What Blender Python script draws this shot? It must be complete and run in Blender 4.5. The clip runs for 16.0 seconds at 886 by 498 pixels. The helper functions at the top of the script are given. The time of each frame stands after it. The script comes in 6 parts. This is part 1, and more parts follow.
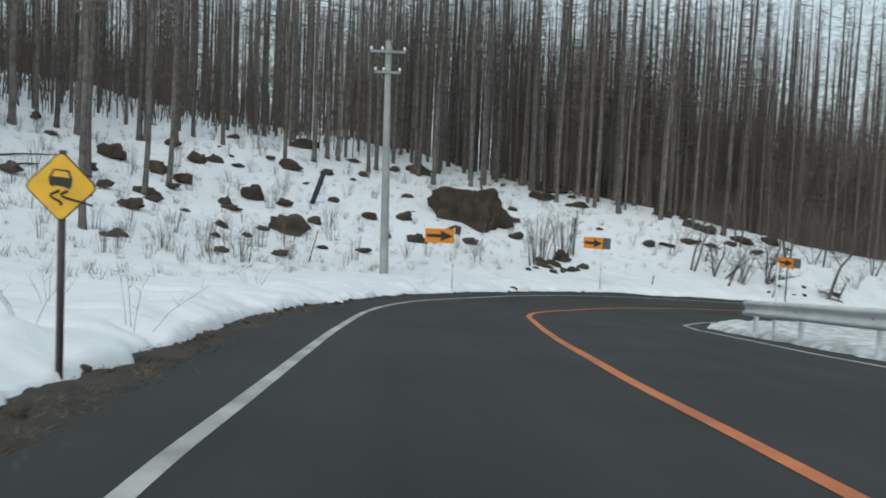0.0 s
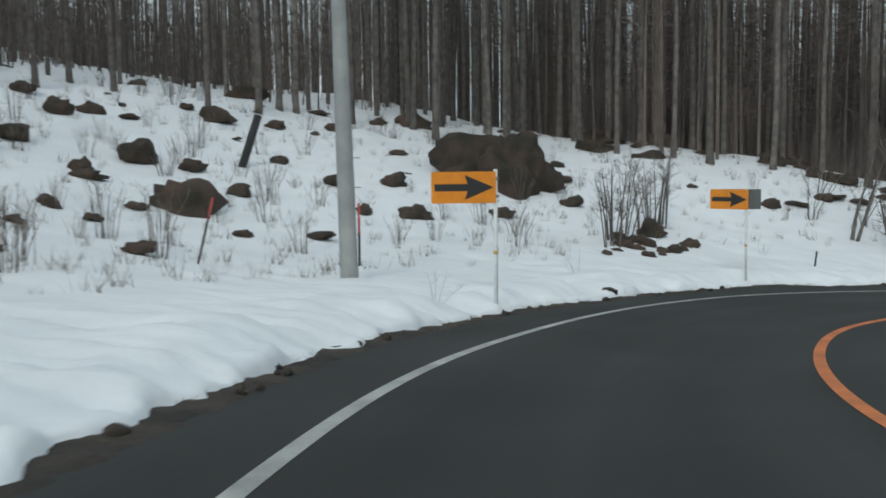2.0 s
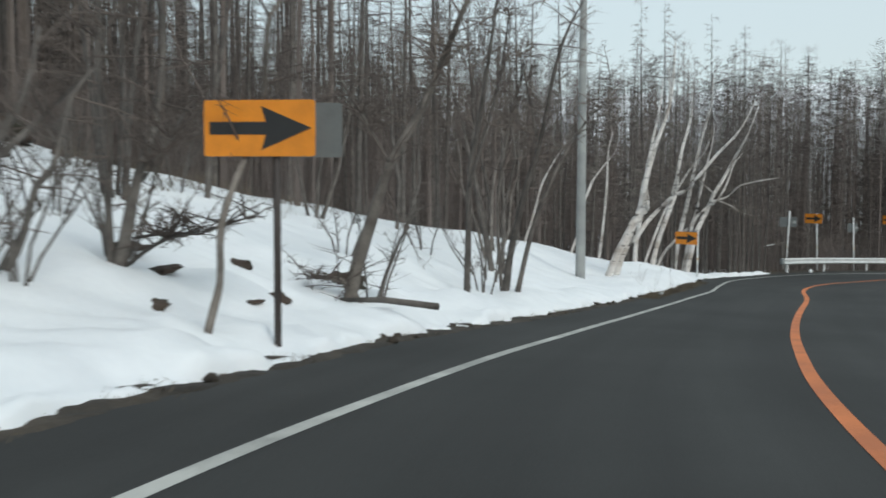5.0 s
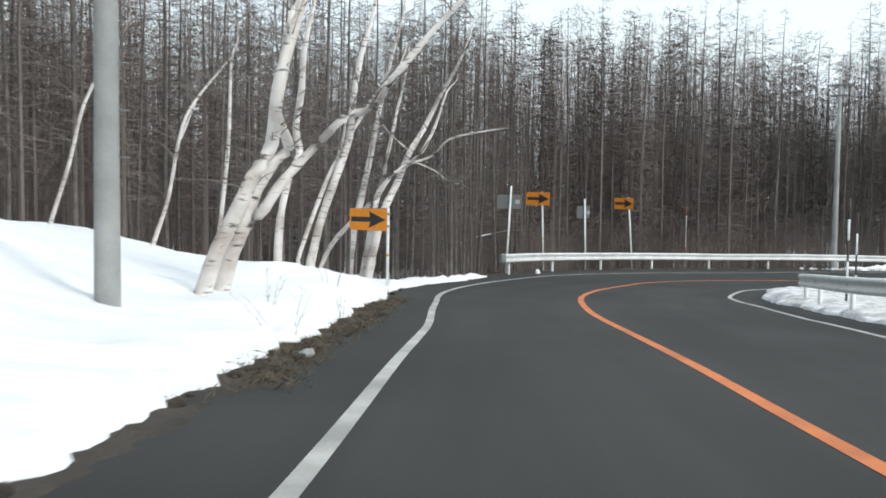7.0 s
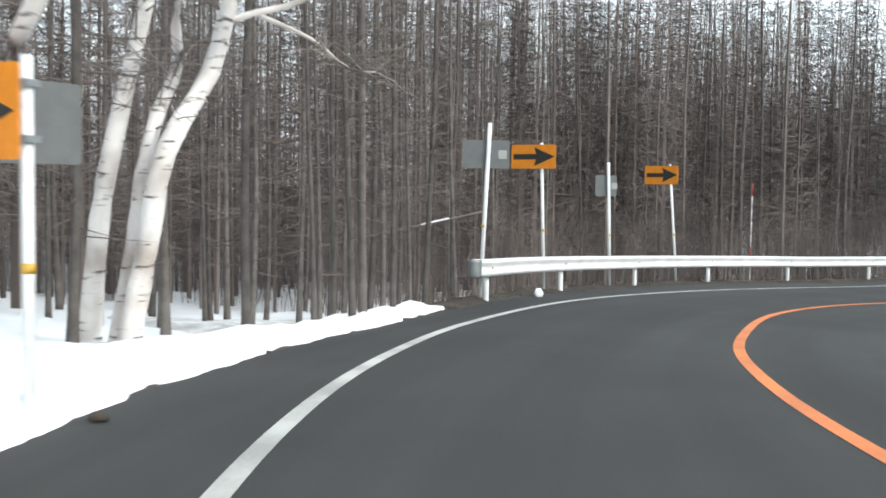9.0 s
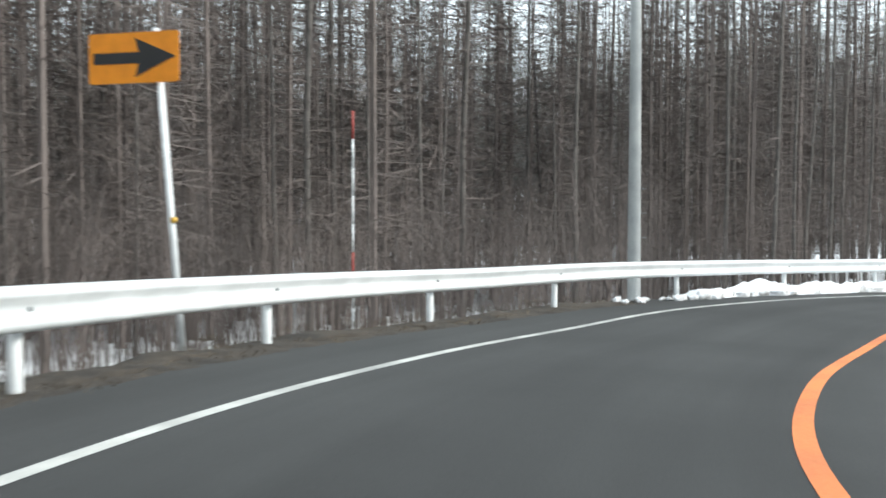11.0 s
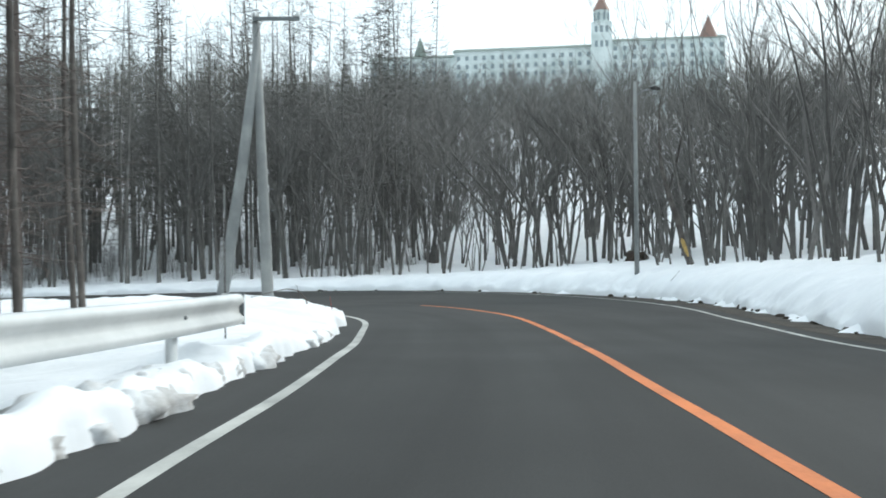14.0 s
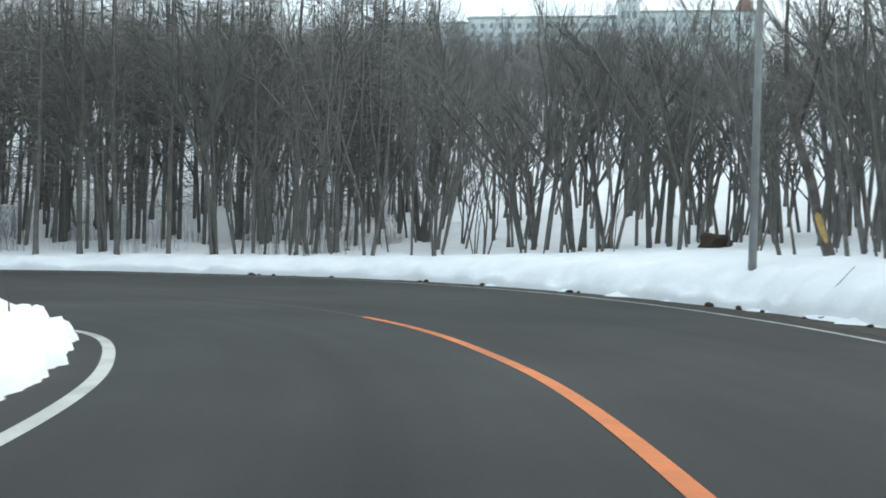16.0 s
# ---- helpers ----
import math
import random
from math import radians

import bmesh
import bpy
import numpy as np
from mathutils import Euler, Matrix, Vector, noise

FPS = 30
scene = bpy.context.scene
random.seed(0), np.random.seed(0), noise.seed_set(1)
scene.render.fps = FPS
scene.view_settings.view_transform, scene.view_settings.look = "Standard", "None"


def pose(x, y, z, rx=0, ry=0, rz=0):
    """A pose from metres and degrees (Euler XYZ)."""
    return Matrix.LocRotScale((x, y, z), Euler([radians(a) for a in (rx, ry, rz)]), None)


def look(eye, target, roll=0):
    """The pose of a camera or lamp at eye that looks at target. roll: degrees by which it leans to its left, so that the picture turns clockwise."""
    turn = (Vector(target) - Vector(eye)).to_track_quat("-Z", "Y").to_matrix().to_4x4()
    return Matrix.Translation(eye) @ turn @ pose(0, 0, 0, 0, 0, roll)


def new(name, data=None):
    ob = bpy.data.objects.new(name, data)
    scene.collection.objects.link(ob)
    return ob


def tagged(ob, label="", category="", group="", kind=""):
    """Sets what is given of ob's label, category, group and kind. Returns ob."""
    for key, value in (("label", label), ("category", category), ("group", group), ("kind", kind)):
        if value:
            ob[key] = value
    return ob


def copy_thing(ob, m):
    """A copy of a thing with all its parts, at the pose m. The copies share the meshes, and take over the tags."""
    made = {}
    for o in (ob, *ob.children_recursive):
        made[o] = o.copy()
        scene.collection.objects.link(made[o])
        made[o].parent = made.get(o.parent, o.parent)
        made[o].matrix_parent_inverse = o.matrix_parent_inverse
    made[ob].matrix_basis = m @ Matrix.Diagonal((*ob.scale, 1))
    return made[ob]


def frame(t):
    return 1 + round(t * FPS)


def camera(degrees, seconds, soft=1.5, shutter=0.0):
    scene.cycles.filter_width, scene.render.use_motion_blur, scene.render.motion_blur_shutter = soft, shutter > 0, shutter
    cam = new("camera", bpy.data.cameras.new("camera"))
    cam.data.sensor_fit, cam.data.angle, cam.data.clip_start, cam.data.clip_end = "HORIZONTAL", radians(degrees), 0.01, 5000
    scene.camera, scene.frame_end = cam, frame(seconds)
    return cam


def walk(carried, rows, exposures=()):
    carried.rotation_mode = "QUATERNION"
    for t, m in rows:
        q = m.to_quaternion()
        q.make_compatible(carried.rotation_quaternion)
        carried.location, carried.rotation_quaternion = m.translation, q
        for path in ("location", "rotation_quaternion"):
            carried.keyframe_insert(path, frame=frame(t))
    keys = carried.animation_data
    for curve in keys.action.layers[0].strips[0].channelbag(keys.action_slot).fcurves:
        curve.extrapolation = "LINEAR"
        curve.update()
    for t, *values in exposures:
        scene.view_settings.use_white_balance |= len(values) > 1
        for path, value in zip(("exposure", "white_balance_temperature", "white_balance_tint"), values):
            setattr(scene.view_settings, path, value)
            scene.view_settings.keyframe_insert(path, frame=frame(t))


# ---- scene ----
# The camera and its drive.
cam = camera(46.0, 16.0, soft=1.7, shutter=0.2)
PATH = [
    (0, (0.000, -0.000, 1.296), (0.354, 1.962, 1.138), 2.7),
    (0.5, (0.923, 5.906, 0.759), (1.172, 7.885, 0.612), 1.6),
    (1, (1.722, 11.687, 0.196), (1.955, 13.665, 0.017), 0.7),
    (1.5, (2.520, 17.234, -0.386), (2.773, 19.210, -0.560), -0.5),
    (2, (3.555, 22.515, -0.922), (3.905, 24.476, -1.097), -0.6),
    (2.5, (5.007, 27.678, -1.473), (5.563, 29.590, -1.663), -0.5),
    (3, (7.085, 32.631, -2.006), (7.901, 34.448, -2.186), -0.4),
    (3.5, (9.971, 37.323, -2.551), (11.041, 39.003, -2.735), -0.7),
    (4, (13.369, 41.328, -2.978), (14.686, 42.825, -3.133), -1.1),
    (4.5, (17.480, 44.778, -3.393), (19.001, 46.069, -3.523), -1.0),
    (5, (21.777, 47.537, -3.775), (23.459, 48.611, -3.904), 0.2),
    (5.5, (26.378, 49.842, -4.144), (28.179, 50.702, -4.268), 0.3),
    (6, (31.348, 51.758, -4.532), (33.219, 52.453, -4.663), 0.3),
    (6.5, (36.509, 53.353, -4.953), (38.419, 53.932, -5.089), 0.4),
    (7, (41.731, 54.739, -5.365), (43.660, 55.255, -5.488), 0.8),
    (7.5, (46.948, 55.993, -5.742), (48.886, 56.471, -5.865), 1.4),
    (8, (52.021, 57.149, -6.100), (53.968, 57.590, -6.221), 1.5),
    (8.5, (57.058, 58.267, -6.446), (59.000, 58.729, -6.561), 0.7),
    (9, (61.911, 59.466, -6.714), (63.865, 59.877, -6.827), 0.7),
    (9.5, (66.862, 60.121, -7.013), (68.841, 60.391, -7.128), 0.5),
    (10, (71.764, 60.372, -7.320), (73.759, 60.441, -7.435), 0.2),
    (10.5, (76.879, 60.017, -7.618), (78.870, 59.846, -7.704), 0.1),
    (11, (82.395, 58.850, -7.874), (84.341, 58.394, -7.947), 0.1),
    (11.5, (87.563, 56.838, -8.149), (89.421, 56.104, -8.228), 0.1),
    (12, (91.889, 54.298, -8.387), (93.616, 53.292, -8.452), 0.2),
    (12.5, (95.489, 51.482, -8.574), (97.039, 50.219, -8.621), -0.1),
    (13, (98.910, 48.359, -8.685), (100.252, 46.877, -8.706), 0.2),
    (13.5, (101.790, 44.545, -8.801), (102.920, 42.895, -8.788), -0.4),
    (14, (103.958, 40.628, -8.914), (104.916, 38.873, -8.905), -0.6),
    (14.5, (105.821, 36.711, -8.996), (106.712, 34.920, -9.006), -0.9),
    (15, (107.632, 32.737, -9.066), (108.491, 30.931, -9.075), -0.2),
    (15.5, (109.562, 28.867, -9.114), (110.460, 27.080, -9.128), 0.6),
    (16, (111.582, 25.093, -9.240), (112.555, 23.346, -9.264), 1.5),
]
EXPOSURES = [(0, -0.36, 6100, 4), (2.5, -0.55, 6100, 4), (4, -0.5, 6100, 4), (5, -0.2, 6200, 5), (7.5, 0.48, 6300, 9), (9, 0.92, 6300, 9), (10, 1.17, 6300, 9), (12.5, 0.74, 6200, 5), (13.5, 0.57, 6150, 5), (15.5, 0.54, 6080, 4), (16, 0.6, 6050, 4)]
walk(cam, [(t, look(eye, target, roll)) for t, eye, target, roll in PATH], EXPOSURES)

# Thin bright cloud with a low soft sun behind it.
SUN_UP, SUN_TURN = 34.0, 205.0
world = bpy.data.worlds.new("sky")
scene.world = world
world.use_nodes = True
wn = world.node_tree
sky = wn.nodes.new("ShaderNodeTexSky")
sky.sky_type, sky.sun_disc = "NISHITA", False
sky.sun_elevation, sky.sun_rotation = radians(SUN_UP), radians(SUN_TURN)
sky.air_density, sky.dust_density, sky.ozone_density = 1.0, 3.0, 1.0
veil = wn.nodes.new("ShaderNodeMix")  # a thin, even sheet of cloud over the blue
veil.data_type = "RGBA"
veil.inputs[0].default_value = 0.72
veil.inputs[7].default_value = (8.0, 8.7, 8.8, 1)
wn.links.new(sky.outputs["Color"], veil.inputs[6])
wn.links.new(veil.outputs[2], wn.nodes["Background"].inputs["Color"])
wn.nodes["Background"].inputs["Strength"].default_value = 0.12
sun_data = bpy.data.lights.new("sun", "SUN")
sun_data.energy, sun_data.angle, sun_data.color = 1.2, radians(14), (1.0, 0.95, 0.88)
sun = new("sun", sun_data)
sun.rotation_euler = (radians(90 - SUN_UP), 0, radians(180 - SUN_TURN))


# ---------------------------------------------------------------- materials
def material(name, base, rough=0.8, second=None, scale=3.0, fine=40.0, bump=0.3, metal=0.0, spread=0.0, depth=0.02, fine_mix=0.25):
    """Base colour varied by a coarse and a fine noise, with bump from both."""
    m = bpy.data.materials.new(name)
    m.use_nodes = True
    t = m.node_tree
    p = t.nodes["Principled BSDF"]
    p.inputs["Metallic"].default_value = metal
    second = second or tuple(c * 0.7 for c in base)
    co = t.nodes.new("ShaderNodeTexCoord")
    a, b = t.nodes.new("ShaderNodeTexNoise"), t.nodes.new("ShaderNodeTexNoise")
    a.inputs["Scale"].default_value, a.inputs["Detail"].default_value = scale, 4
    b.inputs["Scale"].default_value, b.inputs["Detail"].default_value = fine, 3
    t.links.new(co.outputs["Object"], a.inputs["Vector"])
    t.links.new(co.outputs["Object"], b.inputs["Vector"])
    mix = t.nodes.new("ShaderNodeMix")
    mix.data_type = "RGBA"
    mix.inputs[6].default_value, mix.inputs[7].default_value = (*base, 1), (*second, 1)
    ramp = t.nodes.new("ShaderNodeMapRange")
    ramp.inputs[1].default_value, ramp.inputs[2].default_value = 0.35, 0.65
    blend = t.nodes.new("ShaderNodeMath")
    blend.operation = "MULTIPLY_ADD"
    blend.inputs[1].default_value = fine_mix
    t.links.new(b.outputs[0], blend.inputs[0])
    t.links.new(a.outputs[0], blend.inputs[2])
    shift = t.nodes.new("ShaderNodeMath")
    shift.operation = "SUBTRACT"
    shift.inputs[1].default_value = fine_mix * 0.5
    t.links.new(blend.outputs[0], shift.inputs[0])
    t.links.new(shift.outputs[0], ramp.inputs[0])
    t.links.new(ramp.outputs[0], mix.inputs[0])
    colour = mix.outputs[2]
    if spread:
        info = t.nodes.new("ShaderNodeObjectInfo")
        hsv = t.nodes.new("ShaderNodeHueSaturation")
        rng = t.nodes.new("ShaderNodeMapRange")
        rng.inputs[3].default_value, rng.inputs[4].default_value = 1 - spread, 1 + spread
        t.links.new(info.outputs["Random"], rng.inputs[0])
        t.links.new(rng.outputs[0], hsv.inputs["Value"])
        t.links.new(colour, hsv.inputs["Color"])
        colour = hsv.outputs[0]
    t.links.new(colour, p.inputs["Base Color"])
    r2 = t.nodes.new("ShaderNodeMapRange")
    r2.inputs[3].default_value, r2.inputs[4].default_value = rough - 0.1, min(1.0, rough + 0.1)
    t.links.new(b.outputs[0], r2.inputs[0])
    t.links.new(r2.outputs[0], p.inputs["Roughness"])
    if bump:
        bp = t.nodes.new("ShaderNodeBump")
        bp.inputs["Strength"].default_value, bp.inputs["Distance"].default_value = bump, depth
        t.links.new(blend.outputs[0], bp.inputs["Height"])
        t.links.new(bp.outputs[0], p.inputs["Normal"])
    return m


def plain(name, base, rough=0.5, metal=0.0):
    return material(name, base, rough, tuple(c * 0.86 for c in base), 6.0, 60.0, 0.08, metal)


SNOW = material("snow", (0.86, 0.88, 0.90), 0.65, (0.80, 0.82, 0.85), 0.8, 9.0, 0.5, depth=0.05)
OLD_SNOW = material("old_snow", (0.80, 0.82, 0.84), 0.7, (0.42, 0.41, 0.40), 2.2, 14.0, 0.8, depth=0.06)
ASPHALT = material("asphalt", (0.028, 0.029, 0.0285), 0.9, (0.0168, 0.0177, 0.0173), 0.28, 70.0, 0.35, depth=0.006)
def wear_asphalt(m):
    """Streaks of wear along the lanes, a little lighter and darker than the rest."""
    t = m.node_tree
    p = t.nodes["Principled BSDF"]
    old = p.inputs["Base Color"].links[0].from_socket
    uv, mp, n, hs, r = (t.nodes.new("ShaderNode" + k) for k in ("UVMap", "Mapping", "TexNoise", "HueSaturation", "MapRange"))
    mp.inputs["Scale"].default_value = (1.3, 0.05, 1.0)
    n.inputs["Scale"].default_value, n.inputs["Detail"].default_value = 1.0, 5
    r.inputs[1].default_value, r.inputs[2].default_value, r.inputs[3].default_value, r.inputs[4].default_value = 0.3, 0.7, 0.72, 1.32
    t.links.new(uv.outputs[0], mp.inputs["Vector"])
    t.links.new(mp.outputs[0], n.inputs["Vector"])
    t.links.new(n.outputs[0], r.inputs[0])
    t.links.new(r.outputs[0], hs.inputs["Value"])
    t.links.new(old, hs.inputs["Color"])
    t.links.new(hs.outputs[0], p.inputs["Base Color"])


wear_asphalt(ASPHALT)
DIRT = material("dirt", (0.056, 0.045, 0.034), 0.95, (0.023, 0.019, 0.015), 1.6, 22.0, 1.0, depth=0.06)
WHITE_LINE = material("white_line_paint", (0.52, 0.52, 0.49), 0.7, (0.30, 0.30, 0.285), 1.2, 30.0, 0.15, depth=0.004)
ORANGE_LINE = material("orange_line_paint", (0.68, 0.20, 0.05), 0.7, (0.46, 0.135, 0.04), 1.0, 30.0, 0.15, depth=0.004)
WORN_LINE = material("worn_line_paint", (0.085, 0.072, 0.062), 0.85, (0.036, 0.036, 0.035), 1.0, 30.0, 0.15, depth=0.004)
BARE_WOOD = material("stripped_wood", (0.62, 0.43, 0.15), 0.8, (0.42, 0.28, 0.10), 4.0, 40.0, 0.4, depth=0.01)
BARK = material("larch_bark", (0.138, 0.124, 0.112), 0.95, (0.070, 0.062, 0.056), 3.0, 26.0, 0.9, spread=0.3, depth=0.03)
PALE_BARK = material("pale_bark", (0.20, 0.178, 0.158), 0.95, (0.105, 0.091, 0.080), 3.0, 26.0, 0.8, spread=0.3, depth=0.02)
GREY_TWIG = material("grey_twig", (0.180, 0.172, 0.161), 0.95, (0.125, 0.119, 0.112), 2.0, 30.0, 0.0, spread=0.3)
DEAD_GRASS = material("dead_grass", (0.15, 0.122, 0.085), 0.95, (0.08, 0.063, 0.045), 2.0, 30.0, 0.0, spread=0.2)
GREY_BARK = material("grey_bark", (0.175, 0.166, 0.155), 0.95, (0.105, 0.099, 0.092), 3.0, 26.0, 0.8, spread=0.3, depth=0.02)
DARK_TWIG = material("dark_twig", (0.170, 0.164, 0.153), 0.95, (0.118, 0.113, 0.106), 2.0, 30.0, 0.0, spread=0.3)
BOARD_BACK = plain("weathered_board_back", (0.13, 0.14, 0.14), 0.7)
TWIG = material("twig", (0.140, 0.114, 0.099), 0.95, (0.098, 0.080, 0.070), 2.0, 30.0, 0.0, spread=0.3)
RED_TWIG = material("red_twig", (0.160, 0.132, 0.119), 0.95, (0.114, 0.095, 0.086), 0.4, 20.0, 0.0, spread=0.25)
ROCK = material("mossy_rock", (0.072, 0.049, 0.038), 0.95, (0.030, 0.027, 0.018), 1.4, 14.0, 1.0, spread=0.2, depth=0.08)
CONCRETE = material("pole_concrete", (0.34, 0.35, 0.34), 0.85, (0.24, 0.25, 0.25), 1.5, 30.0, 0.25, depth=0.006)
RAIL = material("rail_paint", (0.74, 0.76, 0.76), 0.42, (0.60, 0.62, 0.62), 1.6, 24.0, 0.1, depth=0.004)
ZINC = material("galvanised_steel", (0.26, 0.28, 0.285), 0.55, (0.19, 0.21, 0.215), 4.0, 40.0, 0.08, 0.5, depth=0.003)
WHITE_STEEL = plain("white_post_paint", (0.74, 0.76, 0.76), 0.45)
BROWN_STEEL = plain("brown_post_paint", (0.050, 0.040, 0.036), 0.6)
SIGN_ORANGE = plain("sign_orange", (0.77, 0.265, 0.016), 0.4)
SIGN_YELLOW = plain("sign_yellow", (0.82, 0.47, 0.03), 0.4)
SIGN_BLACK = plain("sign_black", (0.022, 0.022, 0.022), 0.5)
GOLD = plain("gold_band", (0.60, 0.36, 0.05), 0.4)
RED = plain("red_marker", (0.40, 0.065, 0.05), 0.5)
DARK = plain("dark_rubber", (0.02, 0.02, 0.022), 0.6)
PLASTER = material("pale_plaster", (0.64, 0.69, 0.68), 0.8, (0.46, 0.52, 0.51), 0.2, 6.0, 0.1)
ROOF = material("green_roof", (0.22, 0.27, 0.24), 0.7, (0.16, 0.20, 0.18), 0.3, 6.0, 0.1)
GLASS = plain("window_glass", (0.26, 0.31, 0.33), 0.15)
TILE = plain("red_roof", (0.26, 0.16, 0.13), 0.6)


def birch_material():
    m = bpy.data.materials.new("birch_bark")
    m.use_nodes = True
    t = m.node_tree
    p = t.nodes["Principled BSDF"]
    p.inputs["Roughness"].default_value = 0.75
    co, mp = t.nodes.new("ShaderNodeTexCoord"), t.nodes.new("ShaderNodeMapping")
    mp.inputs["Scale"].default_value = (3.0, 3.0, 14.0)
    n, w = t.nodes.new("ShaderNodeTexNoise"), t.nodes.new("ShaderNodeTexNoise")
    n.inputs["Scale"].default_value, n.inputs["Detail"].default_value = 1.0, 4
    w.inputs["Scale"].default_value, w.inputs["Detail"].default_value = 1.3, 3
    t.links.new(co.outputs["Object"], mp.inputs["Vector"])
    t.links.new(mp.outputs[0], n.inputs["Vector"])
    t.links.new(co.outputs["Object"], w.inputs["Vector"])
    r = t.nodes.new("ShaderNodeValToRGB")
    r.color_ramp.elements[0].position, r.color_ramp.elements[0].color = 0.31, (0.115, 0.10, 0.088, 1)
    r.color_ramp.elements[1].position, r.color_ramp.elements[1].color = 0.42, (0.74, 0.71, 0.68, 1)
    t.links.new(n.outputs[0], r.inputs[0])
    r2 = t.nodes.new("ShaderNodeValToRGB")
    r2.color_ramp.elements[0].position, r2.color_ramp.elements[0].color = 0.3, (0.55, 0.50, 0.46, 1)
    r2.color_ramp.elements[1].position, r2.color_ramp.elements[1].color = 0.55, (1, 1, 1, 1)
    t.links.new(w.outputs[0], r2.inputs[0])
    mx = t.nodes.new("ShaderNodeMix")
    mx.data_type, mx.blend_type = "RGBA", "MULTIPLY"
    mx.inputs[0].default_value = 1.0
    t.links.new(r.outputs[0], mx.inputs[6])
    t.links.new(r2.outputs[0], mx.inputs[7])
    t.links.new(mx.outputs[2], p.inputs["Base Color"])
    bp = t.nodes.new("ShaderNodeBump")
    bp.inputs["Strength"].default_value, bp.inputs["Distance"].default_value = 0.4, 0.01
    t.links.new(n.outputs[0], bp.inputs["Height"])
    t.links.new(bp.outputs[0], p.inputs["Normal"])
    return m


BIRCH = birch_material()


# ---------------------------------------------------------------- mesh helpers
class Shape:
    """A growing mesh of tubes, boxes and sheets."""

    def __init__(self):
        self.v, self.f = [], []

    def tube(self, pts, radii, sides=6, cap=True):
        pts = [Vector(p) for p in pts]
        rings = []
        for i, p in enumerate(pts):
            d = (pts[min(i + 1, len(pts) - 1)] - pts[max(i - 1, 0)]).normalized()
            a = d.orthogonal().normalized() if abs(d.z) < 0.98 else Vector((1, 0, 0))
            a = (a - d * a.dot(d)).normalized()
            b = d.cross(a)
            n0 = len(self.v)
            for k in range(sides):
                w = 2 * math.pi * k / sides
                self.v.append(tuple(p + (a * math.cos(w) + b * math.sin(w)) * radii[i]))
            rings.append(n0)
        for r0, r1 in zip(rings, rings[1:]):
            for k in range(sides):
                j = (k + 1) % sides
                self.f.append((r0 + k, r0 + j, r1 + j, r1 + k))
        if cap:
            self.f.append(tuple(rings[-1] + k for k in range(sides)))
            self.f.append(tuple(rings[0] + k for k in reversed(range(sides))))
        return self

    def spike(self, p, q, r):
        """A three-sided twig that ends in a point."""
        p, q = Vector(p), Vector(q)
        d = (q - p).normalized()
        a = d.orthogonal().normalized()
        b = d.cross(a)
        n = len(self.v)
        for w in (0.0, 2.1, 4.2):
            self.v.append(tuple(p + (a * math.cos(w) + b * math.sin(w)) * r))
        self.v.append(tuple(q))
        self.f += [(n, n + 1, n + 3), (n + 1, n + 2, n + 3), (n + 2, n, n + 3)]
        return self

    def blade(self, p, q, r):
        """The finest twig or stalk: a sliver from a foot to a point."""
        p, q = Vector(p), Vector(q)
        d = q - p
        a = Vector((d.y * 1.3 - d.z, d.z * 0.7 - d.x, d.x - d.y * 0.8))
        a = a.normalized() * r if a.length > 1e-6 else Vector((r, 0, 0))
        n = len(self.v)
        self.v += [tuple(p - a), tuple(p + a), tuple(q)]
        self.f.append((n, n + 1, n + 2))
        return self

    def box(self, x0, x1, y0, y1, z0, z1):
        n = len(self.v)
        self.v += [(x, y, z) for z in (z0, z1) for y in (y0, y1) for x in (x0, x1)]
        self.f += [tuple(n + i for i in q) for q in ((0, 2, 3, 1), (4, 5, 7, 6), (0, 1, 5, 4), (2, 6, 7, 3), (0, 4, 6, 2), (1, 3, 7, 5))]
        return self

    def slab(self, outline, y0, y1):
        """A flat plate: an outline in x and z, between two depths."""
        n, k = len(self.v), len(outline)
        self.v += [(x, y0, z) for x, z in outline] + [(x, y1, z) for x, z in outline]
        self.f.append(tuple(range(n, n + k)))
        self.f.append(tuple(range(n + 2 * k - 1, n + k - 1, -1)))
        self.f += [(n + i, n + k + i, n + k + (i + 1) % k, n + (i + 1) % k) for i in range(k)]
        return self

    def sheet(self, rows):
        """Rows of points, joined into a sheet."""
        n, w = len(self.v), len(rows[0])
        for row in rows:
            self.v += [tuple(p) for p in row]
        for i in range(len(rows) - 1):
            for j in range(w - 1):
                a = n + i * w + j
                self.f.append((a, a + 1, a + w + 1, a + w))
        return self

    def mesh(self, name, mat, smooth=True):
        me = bpy.data.meshes.new(name)
        me.from_pydata(self.v, [], self.f)
        me.materials.append(mat)
        if smooth:
            me.polygons.foreach_set("use_smooth", [True] * len(me.polygons))
        me.update()
        return me


def part(name, shape, mat, parent=None, label="", smooth=True):
    ob = new(name, shape.mesh(name, mat, smooth))
    if parent:
        ob.parent = parent
    return tagged(ob, label)


def holder(name, at=(0, 0, 0), turn=0.0):
    e = new(name)
    e.empty_display_size = 0.2
    e.matrix_basis = pose(*at, 0, 0, turn)
    return e


